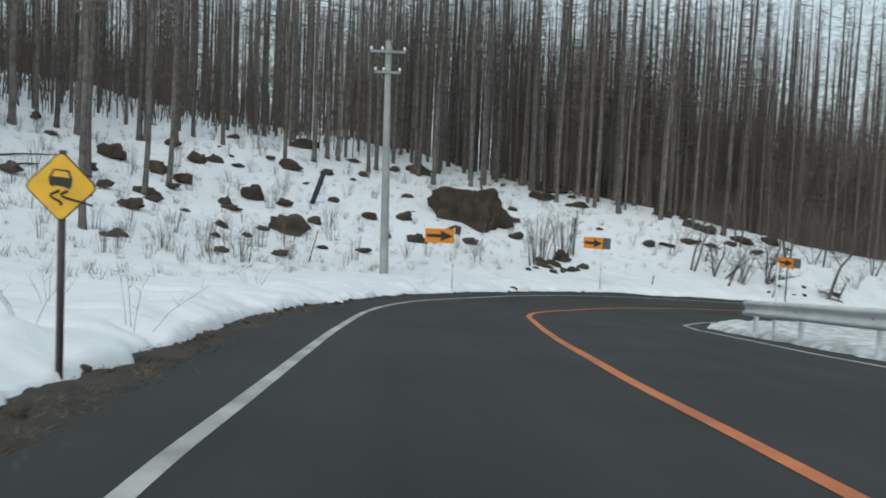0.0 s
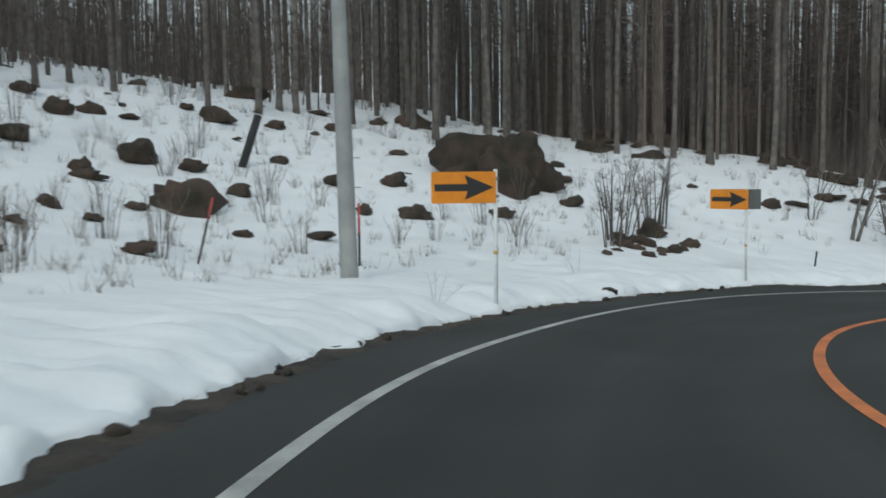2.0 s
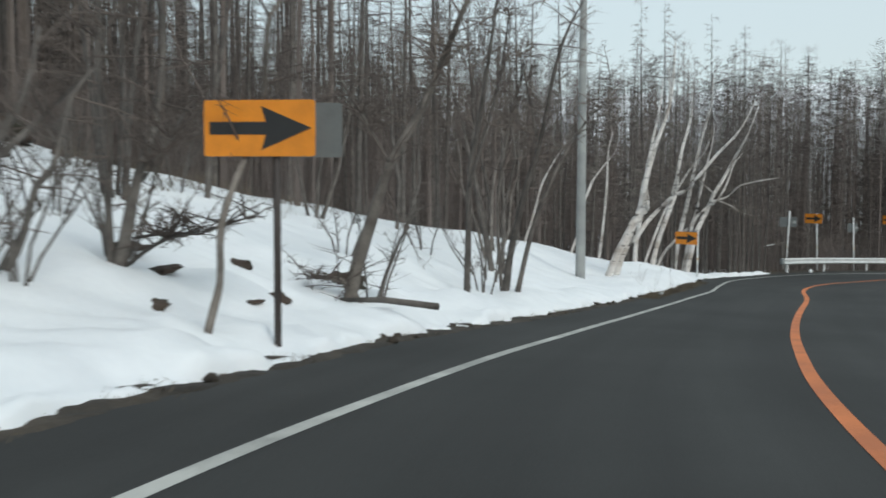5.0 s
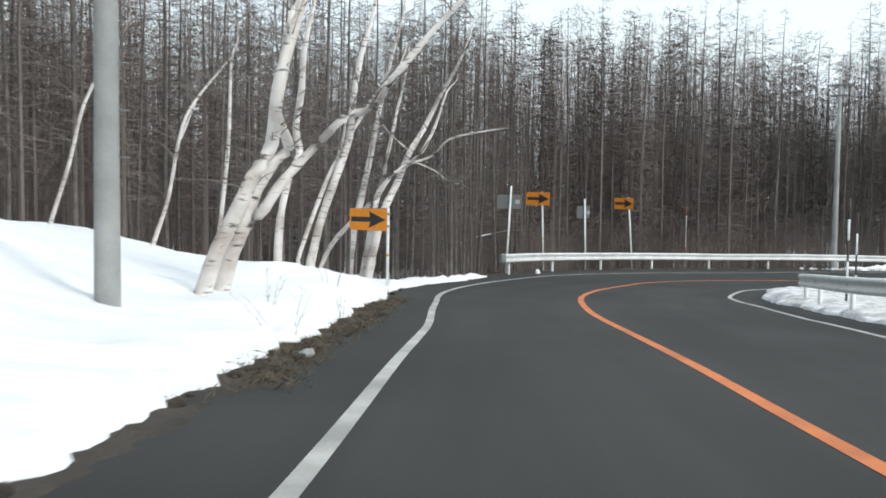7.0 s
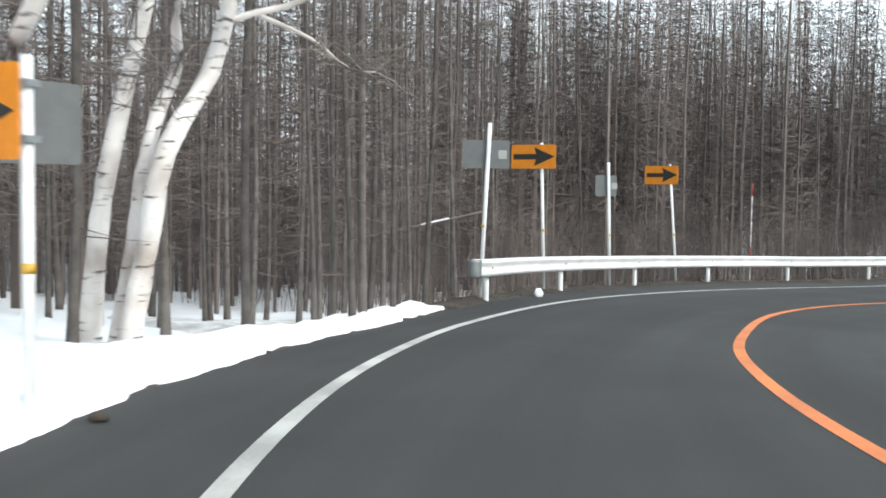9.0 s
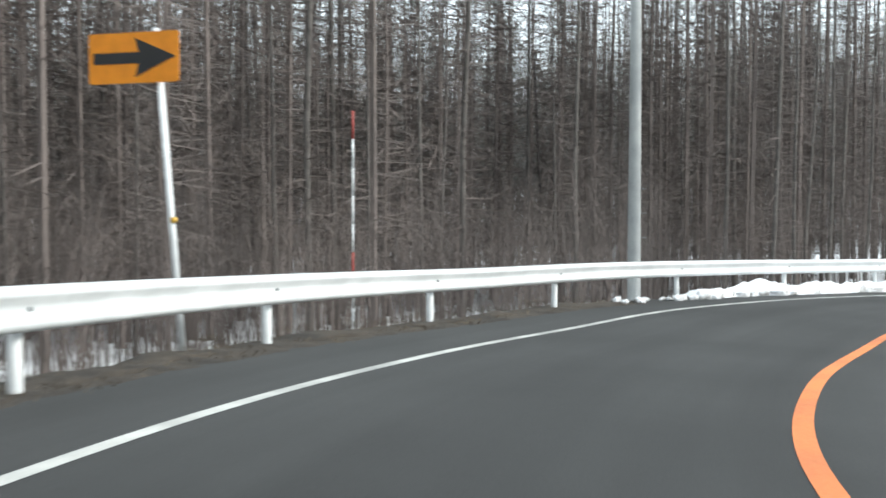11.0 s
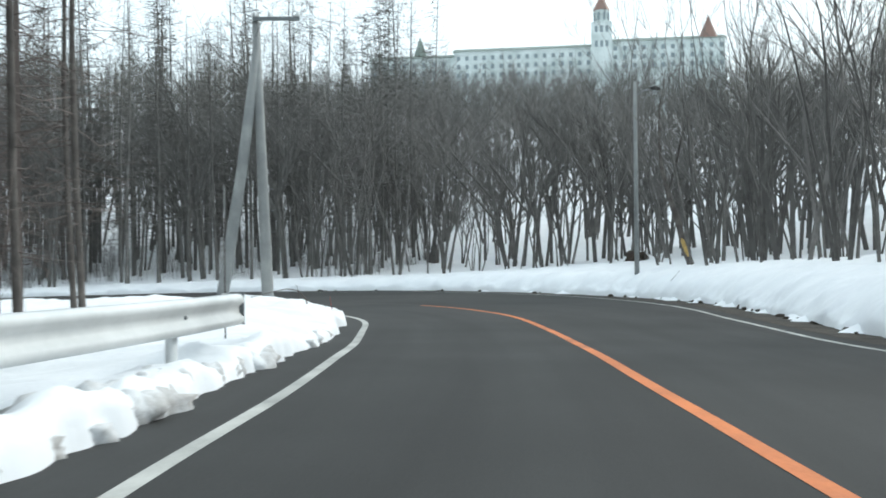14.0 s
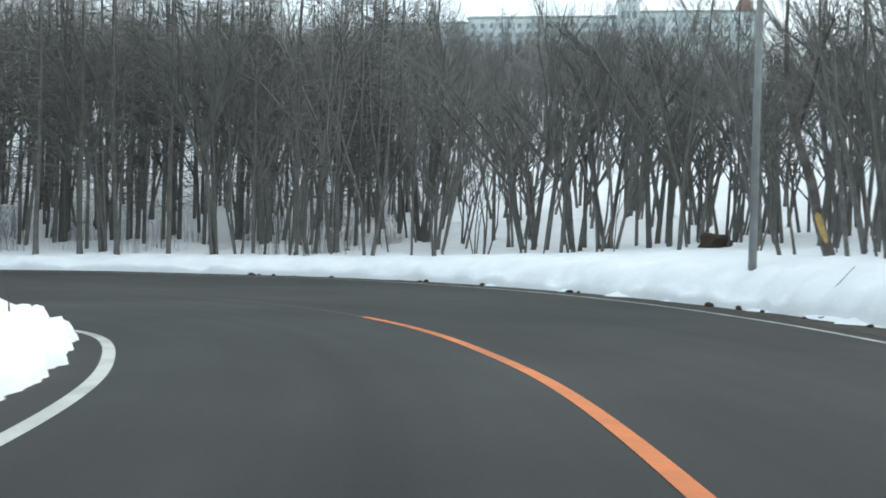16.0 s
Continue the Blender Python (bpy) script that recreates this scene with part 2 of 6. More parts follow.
# ---------------------------------------------------------------- plan of the road
SC = 1.08  # plan units to metres
BEFORE = [(-14.4, -73.4, 8.2), (-7.7, -39.2, 4.5), (-2.9, -14.7, 1.68)]
BEYOND = [(106.3, 18.2, -9.68), (108.9, 14.9, -9.75), (112.0, 12.1, -9.83), (115.8, 10.6, -9.90), (120.5, 10.2, -9.98), (126, 11.2, -10.07), (131.5, 14, -10.17),
          (136, 18.5, -10.3), (140, 25, -10.45), (143, 34, -10.7), (145, 46, -11.0), (146, 74, -12)]
EYE_UP = 1.112
# The lane that the car keeps to, and the road before and after it.
AXIS = [*(tuple(c * SC for c in p) for p in BEFORE), *((x, y, z - EYE_UP) for _, (x, y, z), _, _ in PATH), *(tuple(c * SC for c in p) for p in BEYOND)]

def spline(points, step=0.5):
    p = np.array(points, float)
    out = []
    for i in range(1, len(p) - 2):
        a, b, c, d = p[i - 1], p[i], p[i + 1], p[i + 2]
        n = max(2, int(np.linalg.norm(c - b) / step))
        for u in np.arange(n) / n:
            out.append(0.5 * (2 * b + (c - a) * u + (2 * a - 5 * b + 4 * c - d) * u**2 + (3 * b - a - 3 * c + d) * u**3))
    return np.array(out)


ROAD = spline(AXIS)
RUN = np.r_[0, np.cumsum(np.hypot(*np.diff(ROAD[:, :2], axis=0).T))]
RUN -= RUN[np.argmin((ROAD[:, :2] ** 2).sum(1))]
ALONG = np.gradient(ROAD[:, :2], axis=0)
ALONG /= np.linalg.norm(ALONG, axis=1)[:, None]
RIGHT = np.stack([ALONG[:, 1], -ALONG[:, 0]], 1)


def table(text):
    """Distances along the run, in plan units, smoothed over two metres or so."""
    rows = np.array([[float(v) for v in w.split(":")] for w in text.split()]) * SC
    at = np.arange(-60, 300, 0.25)
    bell = np.exp(-0.5 * (np.arange(-4, 4.01, 0.25) / 1.2) ** 2)
    value = np.convolve(np.pad(np.interp(at, rows[:, 0], rows[:, 1]), 16, mode="edge"), bell / bell.sum(), mode="valid")
    return lambda s: np.interp(s, at, value)


line_left = table("0:1.20 4:1.19 10:1.08 16:1.02 19:1.04 22:1.15 25.5:1.31 28:1.47 31:1.61 34:1.82 37:2.10 40:2.27 43:2.40 45:2.51 46:2.49 48:2.34 50:2.18 52:1.94 54:1.74 56:1.55 58:1.34 60:1.21 64:0.97 69:0.84 76:0.74 80:0.76 84:0.76 87.5:0.70 89:0.72 91:0.83 92:0.95 93:1.13 94:1.26 95:1.36 97:1.55 99:1.72 101:1.90 103:2.11 105:2.23 108:2.40 111:2.51 115:2.56 120:2.50 126:2.38 128:2.30 130:2.20 132:2.12 134:1.92 136:1.66 138:1.67 140:1.78 142:1.87 145:1.89 148:1.92 152:2.03 155:2.12 157:2.11 160:2.19 163:2.30 166:2.55 170:3.2 175:3.6")
line_mid = table("0:2.10 5:2.14 8:2.12 10:2.14 15:2.37 18:2.46 22:2.46 24.5:2.36 28:2.08 30:2.04 32:1.98 34:1.90 36:1.80 38:1.66 40:1.60 42:1.57 44:1.54 47:1.46 50:1.47 53:1.54 56:1.71 58:1.79 60:1.85 63:1.97 68:2.05 72:2.10 77:2.17 81:2.24 84:2.20 86:2.14 90:2.15 92:2.08 95:1.92 98:1.81 100:1.71 102:1.58 104:1.49 106:1.42 108:1.30 110:1.18 112:1.12 115:1.10 120:1.30 126:1.56 128:1.63 130:1.67 133:1.73 136:1.76 138:1.71 140:1.60 142:1.45 144.5:1.30 146:1.22 148:1.19 150:1.20 153:1.26 156:1.21 158:1.27 160:1.37 162:1.46 164:1.58 166:1.78 170:2.8 175:3.9")
line_right = table("0:6.3 20:6.5 28:6.3 38:5.6 50:5.0 70:5.3 85:5.95 92:6.15 97:5.95 103:5.25 110:4.7 125:4.7 140:4.9 149:5.0 152:5.1 158:5.6 160:6.2 162:6.85 164:7.35 166:8.4 168:9.9 170:11.4 175:14.4 180:14.2 190:11 200:8")
snow_left = table("0:2.40 6:2.45 9:2.56 12:2.58 16:2.68 20:2.70 24:2.66 27:2.58 30:2.85 33:3.14 36:3.40 38:3.60 40:3.50 43:3.68 46:3.86 48.3:4.05 50:3.74 52:3.38 54:3.22 57:3.12 59:2.82 62:2.76 65:2.56 68:2.25 78:2.02 80:2.12 83:2.14 85:2.22 88:2.06 91:2.05 92.5:2.22 94:2.55 95.5:2.78 97:2.78 100:2.98 104:3.08 108:3.75 118:4.3 126:3.95 131:3.25 135:2.80 138:2.48 141:2.58 146:2.68 150:2.55 155:2.64 158:2.70 162:2.76 168:2.95 175:3.6")
BANK = 0.012


def bank(s):
    return BANK * np.interp(s, [150 * SC, 162 * SC], [1.0, 0.0])


def snow_right(s):
    k = np.array([80, 87, 105, 111, 140, 150, 158, 164, 172]) * SC
    return line_right(s) + np.interp(s, k, [0.75, 1.05, 1.05, 0.75, 0.75, 1.05, 1.45, 1.5, 1.1])


def on_road(s, off, up=0.0):
    """A point of the road's surface, off metres to the right of the lane's axis."""
    i = np.interp(s, RUN, np.arange(len(RUN)))
    k = np.minimum(i.astype(int) if np.ndim(i) else int(i), len(RUN) - 2)
    u = i - k
    at = ROAD[k] * (1 - u)[..., None] + ROAD[k + 1] * u[..., None] if np.ndim(i) else ROAD[k] * (1 - u) + ROAD[k + 1] * u
    r = RIGHT[k] * (1 - u)[..., None] + RIGHT[k + 1] * u[..., None] if np.ndim(i) else RIGHT[k] * (1 - u) + RIGHT[k + 1] * u
    if np.ndim(i):
        return np.stack([at[:, 0] + r[:, 0] * off, at[:, 1] + r[:, 1] * off, at[:, 2] - bank(s) * off + up], 1)
    return Vector((at[0] + r[0] * off, at[1] + r[1] * off, at[2] - bank(s) * off + up))


def heading(s):
    """Degrees by which the road's direction turns from +y to the left."""
    k = int(np.interp(s, RUN, np.arange(len(RUN))))
    return math.degrees(math.atan2(-ALONG[k, 0], ALONG[k, 1]))


LAND_LEFT = (
    ([0, .5, 2, 5.5, 8, 11, 15, 18, 21, 26, 32, 45, 80, 150, 400, 1500, 4000], [.03, .28, .38, .52, .75, 1.2, 2.35, 3.3, 4.2, 5.8, 7.9, 12.3, 19, 31, 60, 150, 250]),
    ([0, .5, 1.5, 3, 6, 9, 12, 15, 20, 25, 45, 80, 150, 400, 1500, 4000], [.03, .28, .50, 1.2, 2.3, 3.55, 5.1, 6.3, 7.7, 8.9, 13.2, 19.5, 31, 60, 150, 250]),
    ([0, .5, 2, 3.3, 4.6, 7, 12, 25, 60, 120, 200, 600, 1500, 4000], [.03, .24, .34, .66, 1.2, 1.95, 2.3, .8, -2, 4, 12, 50, 100, 150]),
    ([0, .5, 1.5, 4, 10, 20, 35, 60, 100, 150, 200, 600, 1500, 4000], [0, -.06, -.32, -.95, -1.5, -2.4, -4.2, -5, -1, 6, 13, 50, 100, 150]),
    ([0, .5, 2, 6, 15, 60, 200, 600, 1500, 4000], [.03, .35, .6, .5, .2, -.5, 6, 25, 80, 150]),
    ([0, .5, 2, 6, 15, 60, 200, 600, 1500, 4000], [.03, .35, .6, .5, .2, -.5, 6, 25, 80, 150]),
)
INNER = ([0, .5, 2, 8, 30, 100, 4000], [.03, .17, .22, .2, 0, -.5, 0])
LAND_RIGHT = (
    INNER, INNER, INNER, INNER,
    ([0, .3, 1.0, 2.5, 6, 15, 30, 60, 120, 220, 400, 1500, 4000], [.03, .45, .95, 1.35, 1.6, 1.9, 4, 12, 32, 66, 85, 100, 200]),
    ([0, .3, 1.0, 2.5, 6, 15, 30, 60, 120, 220, 400, 1500, 4000], [.03, .18, .30, .34, .34, .8, 3.4, 12, 32, 66, 85, 100, 200]),
)


def zones(s):
    """How much each stretch of the land counts along the run: hillside, steep bank, low bank, drop, outer bend, far bend."""
    k = np.array([50.5, 61, 66, 79, 95, 104, 140, 150, 170, 182]) * SC
    a, b, c, d, f = (np.interp(s, k[i:i + 2], [0, 1]) for i in (0, 2, 4, 6, 8))
    return 1 - a, a * (1 - b), b * (1 - c), c * (1 - d), d * (1 - f), f


THIN = np.arange(0, len(ROAD), 3)


def place_on_plan(x, y):
    """The run, the distance to the right and the mean road height for points of the plan."""
    x, y = np.atleast_1d(x).astype(float), np.atleast_1d(y).astype(float)
    s, off, z = np.zeros(len(x)), np.zeros(len(x)), np.empty(len(x))
    zone = np.empty((6, len(x)))
    a = ROAD[THIN]
    za = np.array(zones(RUN[THIN]))
    for i in range(0, len(x), 4000):
        q = slice(i, i + 4000)
        dx, dy = x[q, None] - a[None, :, 0], y[q, None] - a[None, :, 1]
        d2 = dx**2 + dy**2
        k = d2.argmin(1)
        n = np.arange(len(k))
        best = np.full(len(k), 1e18)
        for j in range(-4, 4):  # the nearest piece of the finer line
            i0 = (THIN[k] + j).clip(0, len(ROAD) - 2)
            c, d = ROAD[i0, :2], ROAD[i0 + 1, :2] - ROAD[i0, :2]
            px, py = x[q] - c[:, 0], y[q] - c[:, 1]
            u = ((px * d[:, 0] + py * d[:, 1]) / (d ** 2).sum(1)).clip(0, 1)
            rx, ry = px - u * d[:, 0], py - u * d[:, 1]
            near = rx ** 2 + ry ** 2
            less = near < best
            best[less] = near[less]
            s[q] = np.where(less, RUN[i0] + u * (RUN[i0 + 1] - RUN[i0]), s[q])
            off[q] = np.where(less, np.sign(px * d[:, 1] - py * d[:, 0]) * np.sqrt(near), off[q])
        w = 1 / (d2 + 0.6) ** 2
        w /= w.sum(1)[:, None]
        z[q] = w @ a[:, 2]
        zone[:, q] = (w @ za.T).T
    return s, off, z, zone


def wave(x, y):
    return (np.sin(x * 0.9 + 1.3 * np.sin(y * 0.53)) * np.sin(y * 0.81 + 0.7 * np.sin(x * 0.37)) * 0.5
            + np.sin(x * 0.23 + 2.1) * np.sin(y * 0.19 + 0.4) + 0.25 * np.sin(x * 2.3 + y * 1.1) * np.sin(y * 2.7 - x * 0.8))


def land(x, y):
    """The height of the ground, and how far outside the road's snow edges it lies."""
    s, off, z, zone = place_on_plan(x, y)
    left, right = -off - snow_left(s), off - snow_right(s)
    e = np.where(off < 0, left, right)
    up = np.zeros(len(s))
    for k in range(6):
        pl = np.interp(left.clip(0), *LAND_LEFT[k])
        pr = np.interp(right.clip(0), *LAND_RIGHT[k])
        up += zone[k] * np.where(off < 0, pl, pr)
    up -= 0.15 * np.interp(e, [0.5, 4], [0, 1])
    up += np.where(off < 0, 0.42 * np.exp(-((s - 91.0 * SC) / 4.0) ** 2 - ((left - 2.0) / 1.5) ** 2), 0)  # a heap of ploughed snow by the birches
    tilt = -bank(s) * np.clip(off, -6, 18)
    rough = wave(np.atleast_1d(x), np.atleast_1d(y)) * np.interp(e, [0.3, 3, 12, 40, 200], [0, 0.05, 0.22, 0.5, 1.6])
    return z + up + tilt + rough, e


def ground_at(x, y):
    return float(land([x], [y])[0][0])


# ---------------------------------------------------------------- ground, road, lines, verges
def spaced(lo, hi, step):
    core = np.arange(lo, hi + 0.1, step)
    grow = np.cumsum(step * 1.25 ** np.arange(1, 26))
    return np.r_[lo - grow[::-1], core, hi + grow]


def build_ground():
    xs, ys = spaced(-70, 190, 1.6), spaced(-70, 130, 1.6)
    gx, gy = np.meshgrid(xs, ys)
    z, e = land(gx.ravel(), gy.ravel())
    z -= np.interp(e, [-1.5, 0.2, 8, 9.5], [0.45, 0.30, 0.16, 0.0])
    sh = Shape()
    pts = np.stack([gx.ravel(), gy.ravel(), z], 1).reshape(len(ys), len(xs), 3)
    sh.sheet(pts.tolist())
    tagged(part("ground", sh, SNOW), "snow-covered hillside and forest floor", "ground", kind="structure")


S0, S1 = -30.0, 232.0


def ribbon(name, inner, outer, mat, up, step=0.5, s0=S0, s1=S1, cols=2, label="", category="", kind="structure"):
    s = np.arange(s0, s1, step)
    a, b = inner(s), outer(s)
    rows = [on_road(s, a + (b - a) * u, up) for u in np.linspace(0, 1, cols)]
    sh = Shape().sheet(np.stack(rows, 1).tolist())
    ob = part(name, sh, mat)
    across = np.stack([a + (b - a) * u for u in np.linspace(0, 1, cols)], 1).ravel()
    flat = np.stack([across, np.repeat(s, cols)], 1)
    order = np.empty(len(ob.data.loops), int)
    ob.data.loops.foreach_get("vertex_index", order)
    ob.data.uv_layers.new(name="plan").data.foreach_set("uv", flat[order].ravel())
    return tagged(ob, label, category, kind=kind)


def build_road():
    ribbon("road", lambda s: -snow_left(s) - 0.30, lambda s: snow_right(s) + 0.3, ASPHALT, 0.0, 0.5, cols=16, label="dark grey asphalt mountain road, dry and worn", category="road")
    w = 0.066
    ribbon("edge_line", lambda s: -line_left(s) - w, lambda s: -line_left(s) + w, WHITE_LINE, 0.004, 0.4, label="worn white edge line painted on asphalt", category="road marking")
    ribbon("edge_line", lambda s: line_right(s) - w, lambda s: line_right(s) + w, WHITE_LINE, 0.004, 0.4, label="worn white edge line painted on asphalt", category="road marking")
    ribbon("centre_line", lambda s: line_mid(s) - 0.074, lambda s: line_mid(s) + 0.074, ORANGE_LINE, 0.004, 0.4, s1=167.5 * SC, label="orange no-overtaking centre line painted on asphalt", category="road marking")
    ribbon("centre_line", lambda s: line_mid(s) - 0.05, lambda s: line_mid(s) + 0.05, WORN_LINE, 0.004, 0.4, s0=167.5 * SC, s1=186 * SC, label="centre line worn down to pale grey traces", category="road marking")


def ragged(s, seed):
    return np.array([0.35 * noise.noise((v * 0.35, seed, 0)) + 0.22 * noise.noise((v * 1.3, seed, 3)) + 0.12 * noise.noise((v * 3.7, seed, 7)) for v in s])


def verge(name, side, s0, s1, seed, mat, label, lift=1.0, reach=(-1, 99), broken=1.0, step=0.13, relief=1.0):
    """Ploughed snow along the road, with a broken edge, that runs out into the ground."""
    s = np.arange(s0, s1, step)
    calm = np.interp(s / SC, [90, 95, 106, 110], [1, 0.45, 0.45, 1]) if side < 0 else 1.0
    edge = (snow_left(s) - 0.11 if side < 0 else snow_right(s)) + ragged(s, seed) * 0.8 * broken * calm
    taper = np.interp(s, [s0, s0 + 2, s1 - 2, s1], [0.4, 0, 0, 0.4])
    cols = []
    for e, face in ((-0.02, 0.0), (0.02, 0.45), (0.07, 0.8), (0.16, 1.0), (0.32, 1.0), (0.55, 1.0), (0.9, 1.0), (1.15, 1.0), (1.4, 1.0), (1.75, 1.0), (2.1, 1.0), (2.5, 1.0), (3.0, 1.0), (3.6, 1.0), (4.2, 1.0), (5.0, 1.0), (5.8, 1.0), (6.7, 1.0), (7.6, 1.0), (9.6, 1.0)):
        if not reach[0] < e < reach[1]:
            continue
        p = on_road(s, side * (edge + e), 0.0)
        z, _ = land(p[:, 0], p[:, 1])

        def swell(f, k):
            return np.array([noise.noise((x * f, y * f, seed + k)) for x, y, _ in p])

        wall = 0.17 + broken * (0.13 * swell(0.6, 0) + 0.10 * swell(2.1, 9))
        if 0 < e < 1.2:
            wall += (0.14 * np.abs(swell(3.0, 2)) - 0.05) / lift
        lump = 0.13 * swell(0.8, 4) + 0.06 * swell(2.6, 5)
        pits = 0.16 * (relief - 1) * np.clip(swell(1.7, 12) - 0.22, 0, 0.4) / 0.4  # trodden hollows
        near = p[:, 2] + wall * face * lift
        mix = np.interp(e, [0, 0.3, 0.9], [0, 0.35, 1])
        top = np.maximum(near, z + 0.02) * (1 - mix) + (z + 0.02) * mix + lump * broken * face * relief * np.interp(e, [0, 0.5, 3, 9], [0.6, 1, 0.5, 0]) - pits * np.interp(e, [0.6, 1.2, 6, 8], [0, 1, 1, 0])
        fade = np.interp(e, [5.8, 9.6] if reach[1] > 9 else [2, 5.8], [0.0, 0.12])
        p[:, 2] = np.where(face == 0, p[:, 2] - 0.03, top - fade) - taper
        cols.append(p)
    sh = Shape().sheet(np.stack(cols if side > 0 else cols[::-1], 1).tolist())
    return tagged(part(name, sh, mat), label, "snow bank", kind="structure")


def build_shoulders():
    s = np.arange(S0, 128 * SC, 0.2)
    cols = []
    for u, up in ((0.0, -0.02), (0.12, 0.004), (0.3, 0.010), (0.5, 0.018), (0.75, 0.026), (1.0, 0.0)):
        w = np.interp(s / SC, [0, 24, 30, 70, 80, 84, 87, 90, 94, 103, 107, 170], [0.7, 0.55, 0.4, 0.4, 0.45, 0.68, 0.68, 0.45, 0.12, 0.12, 0.4, 0.45])
        off = -snow_left(s) - 0.35 + (w + 0.35) * (1 - u) + ragged(s, 4.0) * 0.3 * (1 - u)
        off = np.minimum(off, -(line_left(s) + 0.15) - 0.3 * u)
        p = on_road(s, off, up)
        p[:, 2] += (0.016 * np.sin(s * 5.3 + u * 9) * np.sin(s * 2.2 - u * 4) + 0.012 * np.sin(s * 11 + u * 20)) * (u > 0) + 0.008
        cols.append(p)
    sh = Shape().sheet(np.stack(cols[::-1], 1).tolist())
    tagged(part("shoulder", sh, DIRT), "strip of wet dirt and dead grass beside the asphalt", "road shoulder", kind="structure")


build_ground()
build_road()
build_shoulders()
ribbon("shoulder", lambda s: line_right(s) + 0.45, lambda s: snow_right(s) + 0.2, DIRT, 0.006, 0.4, 146 * SC, 186 * SC, 4, "strip of wet dirt below the snow bank", "road shoulder")
verge("snow_bank", -1, S0, 107 * SC, 1.0, SNOW, "ploughed snow bank with a ragged melting edge", relief=1.7)
verge("snow_bank", 1, S0, 133.5 * SC, 2.0, OLD_SNOW, "ploughed snow bank on the inner side of the bend", 0.8, reach=(-1, 6), broken=0.8)
verge("snow_bank", 1, 132 * SC, S1, 3.0, SNOW, "deep ploughed snow bank along the outer bend", 1.8, broken=0.7, step=0.09, relief=2.0)
verge("snow_bank", -1, 129 * SC, S1, 5.0, SNOW, "rounded snow heap on the inner corner", 1.9, broken=0.75, step=0.1, relief=1.8)
verge("bare_verge", -1, 105 * SC, 130 * SC, 6.0, DIRT, "strip of bare earth and dead leaves behind the rail", 0.25, reach=(-1, 2))
verge("snow_bank", -1, 105 * SC, 130 * SC, 8.0, OLD_SNOW, "patchy snow on the forest floor below the rail", 0.3, reach=(1.0, 99))


# ---------------------------------------------------------------- trees
def larch(rng, h, r, bare, branches, spread, mat, twig_mat, twigs=4):
    """A bare larch: an Empty with a trunk and a crown of thin boughs."""
    lean = [rng.uniform(-0.02, 0.02), rng.uniform(-0.02, 0.02)]

    def spine(z):
        return Vector((lean[0] * z + 0.04 * math.sin(z * 0.7 + r * 40), lean[1] * z + 0.04 * math.cos(z * 0.6 + r * 70), z))

    zs = [-0.6, 0.0, 0.35, 1.2] + [h * k for k in (0.15, 0.3, 0.5, 0.7, 0.85, 1.0)]
    rr = [r * 1.5, r * 1.35, r * 1.12, r] + [r * k for k in (0.93, 0.85, 0.68, 0.46, 0.26, 0.04)]
    trunk = Shape().tube([spine(z) for z in zs], rr, 7)
    crown = Shape()
    for k in range(branches):
        u = (k + rng.random()) / branches
        z = h * (bare + (0.99 - bare) * u)
        a = rng.uniform(0, 2 * math.pi)
        n = spread * (1 - 0.8 * u) * rng.uniform(0.6, 1.1)
        droop = rng.uniform(-0.25, 0.18)
        p0 = spine(z)
        d = Vector((math.cos(a), math.sin(a), droop))
        p1, p2 = p0 + d * n * 0.55, p0 + d * n + Vector((0, 0, rng.uniform(-0.1, 0.25) * n))
        t = (0.010 + 0.014 * (1 - u)) * min(1.0, r / 0.15)
        crown.tube([p0, p1, p2], [t * 1.4, t, 0.004], 3, False)
        for _ in range(twigs):
            w = rng.uniform(0.2, 0.98)
            q = p0.lerp(p1, w / 0.55) if w < 0.55 else p1.lerp(p2, (w - 0.55) / 0.45)
            side = Vector((rng.uniform(-1, 1), rng.uniform(-1, 1), rng.uniform(-0.9, 0.5)))
            crown.spike(q, q + side * rng.uniform(0.25, 0.7) * (0.4 + 0.3 * n), 0.009)
    for _ in range(int(10 * bare) + 3):
        z = h * rng.uniform(0.08, bare)
        a = rng.uniform(0, 2 * math.pi)
        p0 = spine(z)
        crown.spike(p0, p0 + Vector((math.cos(a), math.sin(a), rng.uniform(-0.3, 0.1))) * rng.uniform(0.3, 1.3), 0.014)
    e = holder("larch_tree")
    part("trunk", trunk, mat, e)
    part("crown", crown, twig_mat, e)
    return e


